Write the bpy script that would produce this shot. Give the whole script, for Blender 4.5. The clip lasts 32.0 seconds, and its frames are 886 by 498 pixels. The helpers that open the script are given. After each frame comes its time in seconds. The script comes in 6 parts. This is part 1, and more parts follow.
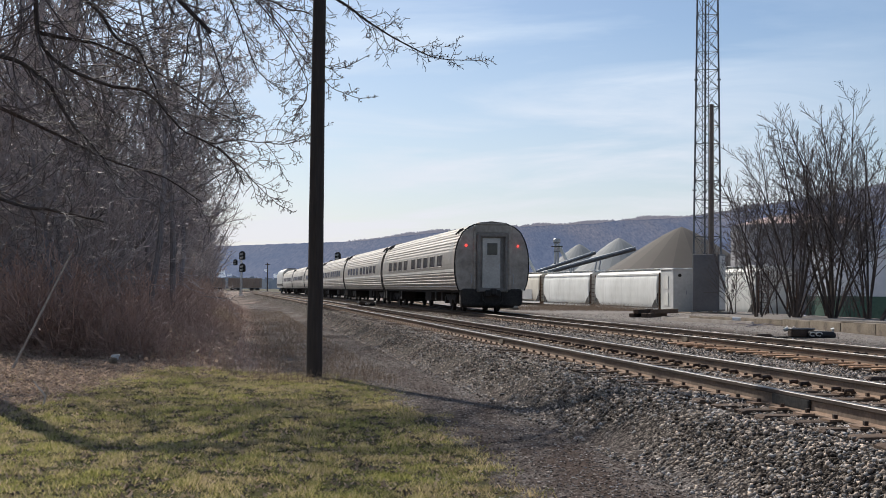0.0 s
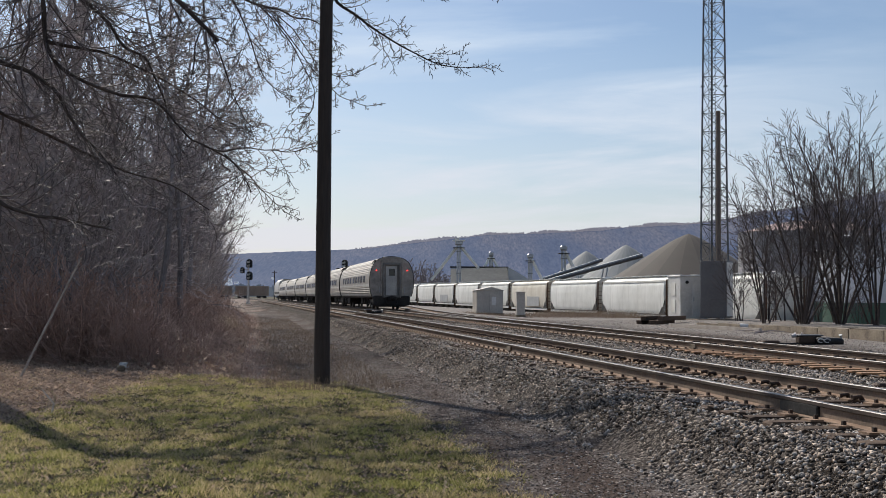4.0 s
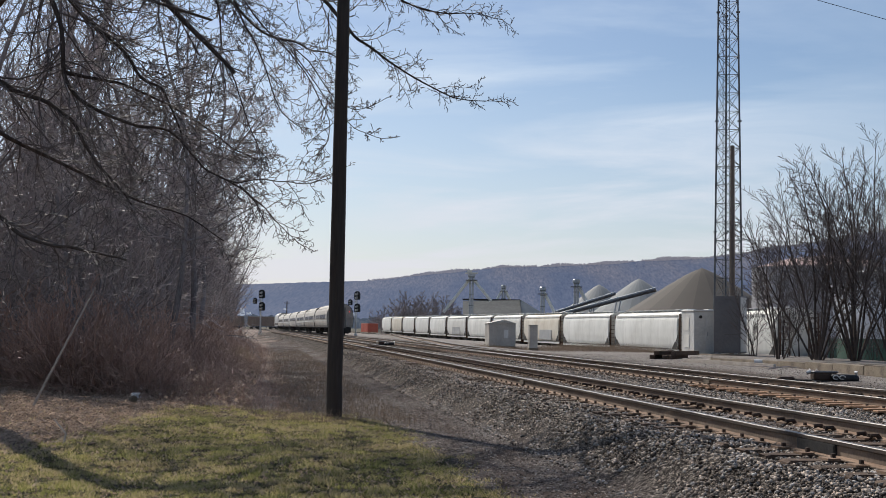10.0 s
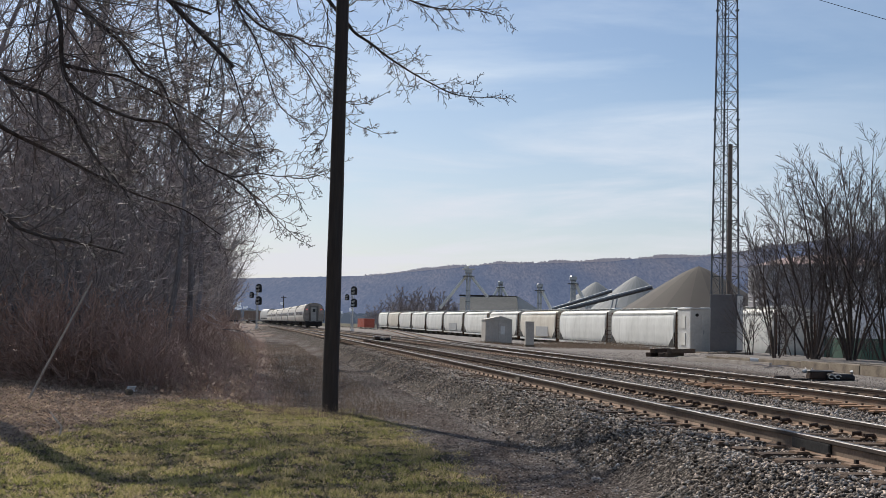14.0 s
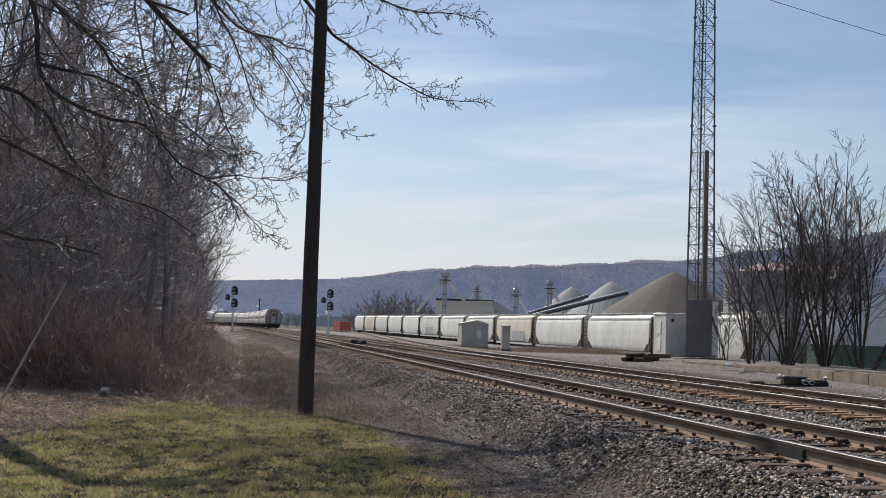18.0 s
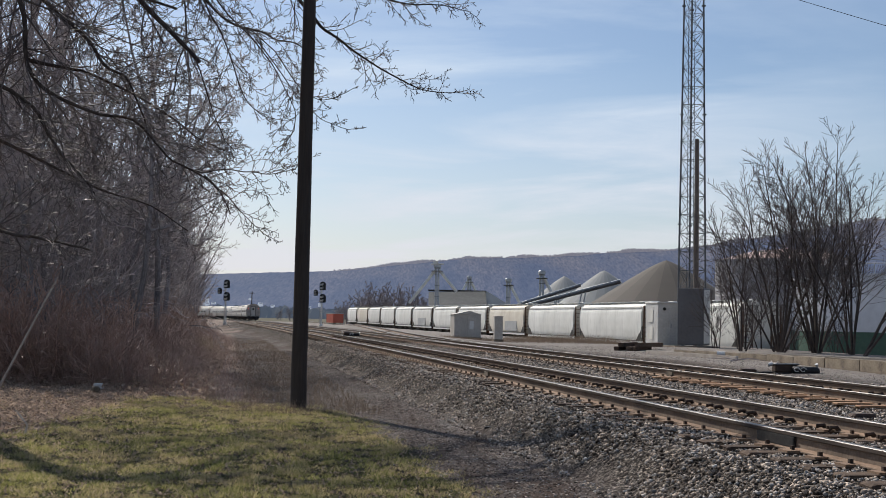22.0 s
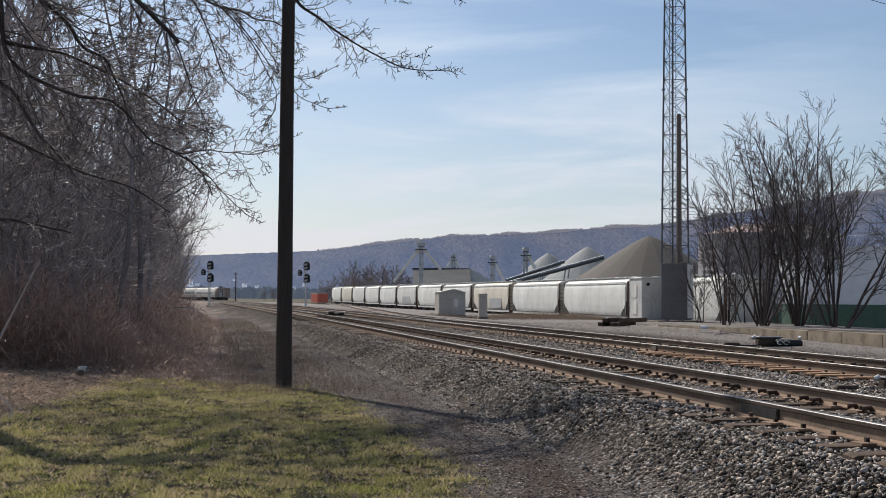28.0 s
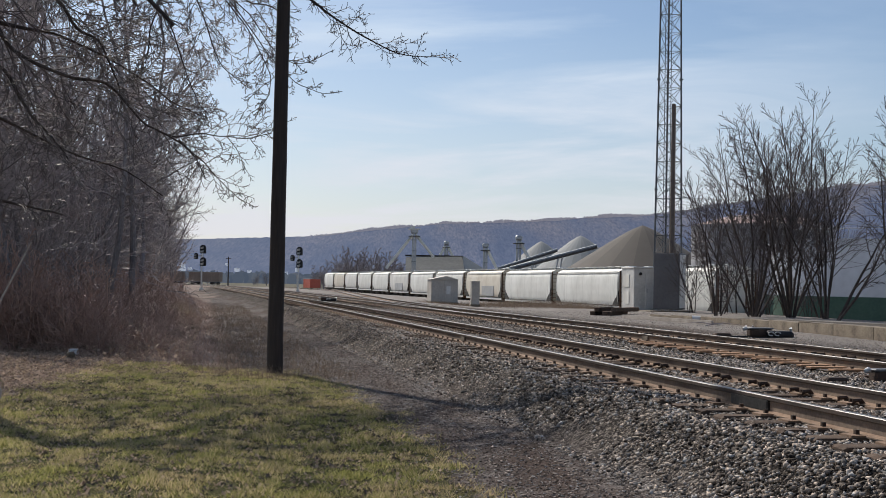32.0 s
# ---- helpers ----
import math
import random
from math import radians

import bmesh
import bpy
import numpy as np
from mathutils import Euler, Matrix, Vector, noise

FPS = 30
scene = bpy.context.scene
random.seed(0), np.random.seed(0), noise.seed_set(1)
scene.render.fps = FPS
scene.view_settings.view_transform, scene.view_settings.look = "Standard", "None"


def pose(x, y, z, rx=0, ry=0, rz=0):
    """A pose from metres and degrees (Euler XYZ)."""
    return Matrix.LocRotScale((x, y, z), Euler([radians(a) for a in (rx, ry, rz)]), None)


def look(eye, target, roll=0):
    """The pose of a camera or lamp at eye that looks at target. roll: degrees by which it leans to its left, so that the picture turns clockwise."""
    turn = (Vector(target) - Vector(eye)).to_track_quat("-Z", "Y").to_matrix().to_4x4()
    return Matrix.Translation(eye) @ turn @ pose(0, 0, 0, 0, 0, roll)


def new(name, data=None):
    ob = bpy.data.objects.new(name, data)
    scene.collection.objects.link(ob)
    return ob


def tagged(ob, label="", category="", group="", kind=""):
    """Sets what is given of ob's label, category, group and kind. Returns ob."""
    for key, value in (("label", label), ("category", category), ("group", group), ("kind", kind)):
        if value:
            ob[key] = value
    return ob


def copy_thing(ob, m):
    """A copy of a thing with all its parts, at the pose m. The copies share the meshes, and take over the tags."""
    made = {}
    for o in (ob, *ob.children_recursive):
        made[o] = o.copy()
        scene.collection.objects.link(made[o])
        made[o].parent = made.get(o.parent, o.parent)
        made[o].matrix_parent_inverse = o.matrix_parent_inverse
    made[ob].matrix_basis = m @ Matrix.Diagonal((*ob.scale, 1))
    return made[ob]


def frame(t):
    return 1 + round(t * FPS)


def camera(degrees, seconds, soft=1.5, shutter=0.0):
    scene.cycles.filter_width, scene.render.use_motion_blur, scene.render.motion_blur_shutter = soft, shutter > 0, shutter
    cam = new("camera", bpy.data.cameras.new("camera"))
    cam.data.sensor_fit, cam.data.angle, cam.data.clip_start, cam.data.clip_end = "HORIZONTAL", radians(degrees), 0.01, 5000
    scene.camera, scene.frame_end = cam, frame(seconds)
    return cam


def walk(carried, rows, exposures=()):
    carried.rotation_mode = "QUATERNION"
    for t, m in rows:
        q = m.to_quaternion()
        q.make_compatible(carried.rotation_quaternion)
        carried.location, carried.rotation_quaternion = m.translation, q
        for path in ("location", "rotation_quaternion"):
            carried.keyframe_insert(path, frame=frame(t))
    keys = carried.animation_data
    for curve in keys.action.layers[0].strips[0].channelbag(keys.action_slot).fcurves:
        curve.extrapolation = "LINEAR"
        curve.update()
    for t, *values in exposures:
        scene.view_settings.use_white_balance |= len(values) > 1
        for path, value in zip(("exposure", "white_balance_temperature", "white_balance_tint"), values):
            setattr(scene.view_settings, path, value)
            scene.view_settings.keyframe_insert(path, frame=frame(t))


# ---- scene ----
# ---------------------------------------------------------------- camera
EYE = 1.65
PATH = [
    (0.0, 0.000, -0.000, -0.000, -0.000, 1.920, -0.550),
    (0.5, 0.007, -0.042, 0.008, -0.197, 1.649, -0.686),
    (1.0, -0.028, 0.021, -0.006, -0.139, 2.039, -0.308),
    (1.5, -0.016, 0.013, -0.004, -0.013, 2.388, -0.014),
    (2.0, -0.009, -0.019, 0.007, 0.500, 2.451, -0.052),
    (2.5, -0.003, -0.030, -0.003, 0.190, 1.939, -0.477),
    (4.5, -0.012, 0.019, -0.005, 0.407, 2.495, -0.441),
    (5.0, -0.027, 0.050, -0.005, 0.495, 2.751, -0.458),
    (5.5, -0.029, 0.019, -0.001, 0.603, 3.002, -0.319),
    (6.0, -0.020, 0.036, 0.003, 0.758, 3.133, -0.433),
    (6.5, -0.026, 0.041, -0.005, 0.816, 3.234, -0.703),
    (7.0, -0.036, 0.046, -0.005, 0.791, 3.305, -0.736),
    (7.5, -0.035, 0.043, -0.003, 0.716, 3.336, -0.810),
    (8.0, -0.030, 0.034, 0.001, 0.801, 3.416, -0.789),
    (8.5, -0.039, 0.038, -0.003, 0.816, 3.504, -0.959),
    (9.0, -0.040, 0.040, 0.012, 0.916, 3.587, -1.182),
    (9.5, -0.026, 0.017, 0.018, 0.887, 3.657, -1.133),
    (10.0, -0.031, 0.014, 0.009, 0.902, 3.800, -0.946),
    (10.5, -0.028, 0.014, 0.008, 0.930, 3.875, -1.008),
    (11.0, -0.029, 0.012, 0.012, 1.001, 3.930, -1.107),
    (11.5, -0.036, 0.012, 0.009, 1.054, 3.889, -1.118),
    (12.0, -0.036, 0.031, 0.001, 1.157, 3.733, -1.527),
    (12.5, -0.043, 0.021, 0.002, 1.221, 3.576, -1.684),
    (13.0, -0.033, 0.016, 0.010, 1.055, 3.518, -1.416),
    (13.5, -0.033, -0.004, 0.014, 0.680, 3.544, -1.771),
    (14.0, -0.033, 0.014, 0.015, 0.736, 3.602, -1.436),
    (14.5, -0.038, 0.013, 0.012, 0.871, 3.704, -1.529),
    (16.5, -0.035, 0.005, 0.014, 0.750, 3.687, -1.323),
    (17.0, -0.026, -0.004, 0.024, 0.751, 3.767, -1.238),
    (17.5, -0.030, 0.023, 0.020, 0.084, 3.856, -1.444),
    (18.0, -0.033, 0.027, 0.011, -0.393, 3.812, -1.825),
    (18.5, -0.029, 0.008, 0.022, -0.591, 3.607, -1.684),
    (19.0, -0.025, -0.010, 0.022, -0.690, 3.651, -1.589),
    (19.5, -0.032, 0.003, 0.011, -0.670, 3.727, -1.521),
    (20.0, -0.030, 0.015, 0.023, -0.652, 3.779, -1.268),
    (20.5, -0.027, 0.012, 0.024, -0.685, 3.875, -0.992),
    (21.0, -0.020, 0.021, 0.015, -0.787, 3.765, -1.044),
    (21.5, -0.020, 0.002, 0.017, -0.746, 3.470, -1.136),
    (22.0, -0.019, -0.004, 0.021, -0.736, 3.393, -1.167),
    (22.5, -0.015, -0.025, 0.018, -0.745, 3.308, -1.086),
    (23.0, -0.018, 0.006, 0.013, -1.473, 3.121, -1.251),
    (23.5, -0.023, 0.003, 0.015, -1.527, 2.975, -1.323),
    (24.0, -0.021, 0.024, 0.024, -2.011, 2.938, -0.909),
    (24.5, -0.012, 0.019, 0.014, -2.189, 2.842, -0.893),
    (25.0, -0.015, 0.017, 0.014, -2.236, 2.678, -0.733),
    (25.5, -0.015, 0.028, 0.015, -2.225, 2.448, -0.047),
    (27.5, -0.011, 0.012, 0.027, -1.562, 2.353, -0.221),
    (28.0, -0.011, 0.004, 0.020, -1.470, 2.363, -0.366),
    (28.5, -0.003, -0.003, 0.022, -1.455, 2.383, -0.203),
    (29.0, -0.002, 0.001, 0.021, -1.382, 2.348, -0.213),
    (29.5, -0.015, 0.021, 0.018, -1.422, 2.307, -0.455),
    (30.0, -0.014, 0.008, 0.017, -1.428, 2.248, -0.524),
    (30.5, -0.002, 0.012, 0.022, -1.494, 2.240, -0.130),
    (31.0, -0.002, 0.012, 0.019, -1.578, 2.203, -0.412),
    (31.5, -0.009, 0.030, 0.019, -1.918, 1.875, -0.815),
    (32.0, -0.006, 0.028, 0.020, -1.827, 1.752, -1.098)
]
cam = camera(40.5, 32.0, soft=0.9)
walk(cam, [(t, pose(x, y, EYE + z, 90 + pitch, roll, yaw)) for t, x, y, z, yaw, pitch, roll in PATH],
     exposures=[(0.0, 0.15), (2.0, 0.11), (4.5, 0.03), (32.0, 0.03)])

# ---------------------------------------------------------------- light
SUN_AZ, SUN_EL = 30.0, 42.0      # degrees to the left of straight ahead, and above the horizon


def make_world():
    w = bpy.data.worlds.new("sky")
    scene.world = w
    w.use_nodes = True
    n, l = w.node_tree.nodes, w.node_tree.links
    n.clear()
    out = n.new("ShaderNodeOutputWorld")
    bg = n.new("ShaderNodeBackground")
    sky = n.new("ShaderNodeTexSky")
    sky.sky_type = "NISHITA"
    sky.sun_disc = False
    sky.sun_elevation = radians(SUN_EL)
    sky.sun_rotation = radians(-SUN_AZ)
    sky.air_density, sky.dust_density, sky.ozone_density = 1.0, 1.0, 4.0
    bg.inputs["Strength"].default_value = 0.092
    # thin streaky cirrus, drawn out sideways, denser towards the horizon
    tc = n.new("ShaderNodeTexCoord")
    sep = n.new("ShaderNodeSeparateXYZ")
    l.new(tc.outputs["Generated"], sep.inputs[0])

    def m(op, a, b=None, c=None):
        k = n.new("ShaderNodeMath")
        k.operation = op
        for i, v in enumerate((a, b, c)):
            if v is None:
                continue
            if isinstance(v, (int, float)):
                k.inputs[i].default_value = v
            else:
                l.new(v, k.inputs[i])
        return k.outputs[0]
    zz = m("MAXIMUM", sep.outputs[2], 0.0)
    den = m("ADD", zz, 0.10)
    px, py = m("DIVIDE", sep.outputs[0], den), m("DIVIDE", sep.outputs[1], den)
    comb = n.new("ShaderNodeCombineXYZ")
    l.new(m("ADD", m("MULTIPLY", px, 0.55), m("MULTIPLY", py, 0.16)), comb.inputs[0])
    l.new(m("MULTIPLY", py, 0.75), comb.inputs[1])
    nz = n.new("ShaderNodeTexNoise")
    nz.inputs["Scale"].default_value = 1.15
    nz.inputs["Detail"].default_value = 7
    nz.inputs["Roughness"].default_value = 0.56
    nz.inputs["Distortion"].default_value = 0.55
    l.new(comb.outputs[0], nz.inputs["Vector"])
    ramp = n.new("ShaderNodeValToRGB")
    ramp.color_ramp.elements[0].position, ramp.color_ramp.elements[1].position = 0.43, 0.62
    l.new(nz.outputs["Fac"], ramp.inputs[0])
    low = m("SUBTRACT", 1.0, m("MULTIPLY", zz, 4.6))
    low = m("MAXIMUM", low, 0.0)
    nz2 = n.new("ShaderNodeTexNoise")
    nz2.inputs["Scale"].default_value = 4.2
    nz2.inputs["Detail"].default_value = 8
    nz2.inputs["Roughness"].default_value = 0.62
    nz2.inputs["Distortion"].default_value = 1.4
    l.new(comb.outputs[0], nz2.inputs["Vector"])
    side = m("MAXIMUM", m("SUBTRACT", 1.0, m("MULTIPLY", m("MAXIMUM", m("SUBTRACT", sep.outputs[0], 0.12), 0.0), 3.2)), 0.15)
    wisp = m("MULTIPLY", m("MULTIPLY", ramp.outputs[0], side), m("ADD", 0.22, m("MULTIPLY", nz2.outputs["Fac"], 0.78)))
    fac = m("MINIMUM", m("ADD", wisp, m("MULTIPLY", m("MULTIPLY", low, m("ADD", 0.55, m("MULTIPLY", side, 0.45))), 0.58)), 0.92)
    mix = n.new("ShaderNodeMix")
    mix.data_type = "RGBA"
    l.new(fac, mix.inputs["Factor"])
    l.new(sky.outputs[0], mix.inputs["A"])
    tone = n.new("ShaderNodeMix")
    tone.data_type = "RGBA"
    l.new(m("MINIMUM", m("MULTIPLY", low, 1.25), 1.0), tone.inputs["Factor"])
    tone.inputs["A"].default_value = (7.1, 8.3, 9.8, 1)
    tone.inputs["B"].default_value = (8.1, 8.15, 8.7, 1)
    l.new(tone.outputs["Result"], mix.inputs["B"])
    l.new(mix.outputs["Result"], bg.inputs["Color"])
    l.new(bg.outputs[0], out.inputs[0])


make_world()
sun = new("sun", bpy.data.lights.new("sun", "SUN"))
sun.data.energy, sun.data.angle, sun.data.color = 4.8, radians(0.55), (1.0, 0.94, 0.85)
_a, _e = radians(SUN_AZ), radians(SUN_EL)
SUN_DIR = Vector((-math.sin(_a) * math.cos(_e), math.cos(_a) * math.cos(_e), math.sin(_e)))
sun.matrix_world = look(SUN_DIR * 300, (0, 0, 0))

# ---------------------------------------------------------------- materials


class Nodes:
    """A short way to write a node material."""

    def __init__(self, name):
        self.mat = bpy.data.materials.new(name)
        self.mat.use_nodes = True
        self.n, self.l = self.mat.node_tree.nodes, self.mat.node_tree.links
        self.b = self.n["Principled BSDF"]
        self.tc = self.n.new("ShaderNodeTexCoord").outputs["Object"]

    def put(self, sock, v):
        if isinstance(v, (int, float)):
            sock.default_value = v
        elif isinstance(v, tuple):
            sock.default_value = (*v, 1) if len(v) == 3 and len(sock.default_value) == 4 else v
        else:
            self.l.new(v, sock)

    def math(self, op, a, b=0.0):
        k = self.n.new("ShaderNodeMath")
        k.operation = op
        self.put(k.inputs[0], a), self.put(k.inputs[1], b)
        return k.outputs[0]

    def scaled(self, s):
        k = self.n.new("ShaderNodeMapping")
        self.l.new(self.tc, k.inputs["Vector"])
        k.inputs["Scale"].default_value = s
        return k.outputs[0]

    def noise(self, scale, detail=4, rough=0.55, vec=None):
        k = self.n.new("ShaderNodeTexNoise")
        self.l.new(vec or self.tc, k.inputs["Vector"])
        k.inputs["Scale"].default_value, k.inputs["Detail"].default_value, k.inputs["Roughness"].default_value = scale, detail, rough
        return k.outputs["Fac"]

    def ramp(self, v, a, b, lo=0.0, hi=1.0):
        k = self.n.new("ShaderNodeMapRange")
        self.put(k.inputs[0], v)
        for i, x in enumerate((a, b, lo, hi)):
            k.inputs[i + 1].default_value = x
        return k.outputs[0]

    def mix(self, f, a, b):
        k = self.n.new("ShaderNodeMix")
        k.data_type = "RGBA"
        self.put(k.inputs["Factor"], f), self.put(k.inputs["A"], a), self.put(k.inputs["B"], b)
        return k.outputs["Result"]

    def pebbles(self, scale, lo=0.0, hi=1.0, vec=None):
        """A random value for each pebble of a pebbled ground, and the relief of the pebbles."""
        k = self.n.new("ShaderNodeTexVoronoi")
        self.l.new(vec or self.tc, k.inputs["Vector"])
        k.inputs["Scale"].default_value = scale
        sep = self.n.new("ShaderNodeSeparateColor")
        self.l.new(k.outputs["Color"], sep.inputs[0])
        return self.ramp(sep.outputs[0], lo, hi), k.outputs["Distance"]

    def attr(self, name):
        k = self.n.new("ShaderNodeAttribute")
        k.attribute_name = name
        return k.outputs["Fac"]

    def rnd(self, island=False):
        if island:
            return self.n.new("ShaderNodeNewGeometry").outputs["Random Per Island"]
        return self.n.new("ShaderNodeObjectInfo").outputs["Random"]

    def done(self, color, rough=0.6, metal=0.0, bump=None, strength=0.3, dist=0.01, **more):
        self.put(self.b.inputs["Base Color"], color)
        self.put(self.b.inputs["Roughness"], rough)
        self.put(self.b.inputs["Metallic"], metal)
        for k, v in more.items():
            self.put(self.b.inputs[k.replace("_", " ")], v)
        if bump is not None:
            k = self.n.new("ShaderNodeBump")
            k.inputs["Strength"].default_value, k.inputs["Distance"].default_value = strength, dist
            self.put(k.inputs["Height"], bump)
            self.l.new(k.outputs[0], self.b.inputs["Normal"])
        return self.mat


def surface(name, c1, c2, coarse=1.0, fine=20.0, rough=0.6, metal=0.0, strength=0.25, dist=0.01, rnd=0.0, island=False, stretch=(1, 1, 1)):
    """Two colours mixed by a coarse and a fine noise, with fine relief."""
    s = Nodes(name)
    v = s.scaled(stretch)
    f = s.math("ADD", s.math("MULTIPLY", s.noise(coarse, 4, 0.6, v), 0.6), s.math("MULTIPLY", s.noise(fine, 3, 0.6, v), 0.4))
    f = s.ramp(f, 0.36, 0.64)
    if rnd:
        f = s.math("ADD", s.math("MULTIPLY", f, 1 - rnd), s.math("MULTIPLY", s.rnd(island), rnd))
    r = s.ramp(s.noise(fine * 0.6, 3, 0.5, v), 0.3, 0.7, max(rough - 0.1, 0.03), min(rough + 0.1, 1))
    return s.done(s.mix(f, c1, c2), r, metal, s.noise(fine, 4, 0.6, v), strength, dist)


def glow(name, color, strength):
    s = Nodes(name)
    return s.done(color, 0.4, Emission_Color=(*color, 1), Emission_Strength=strength)


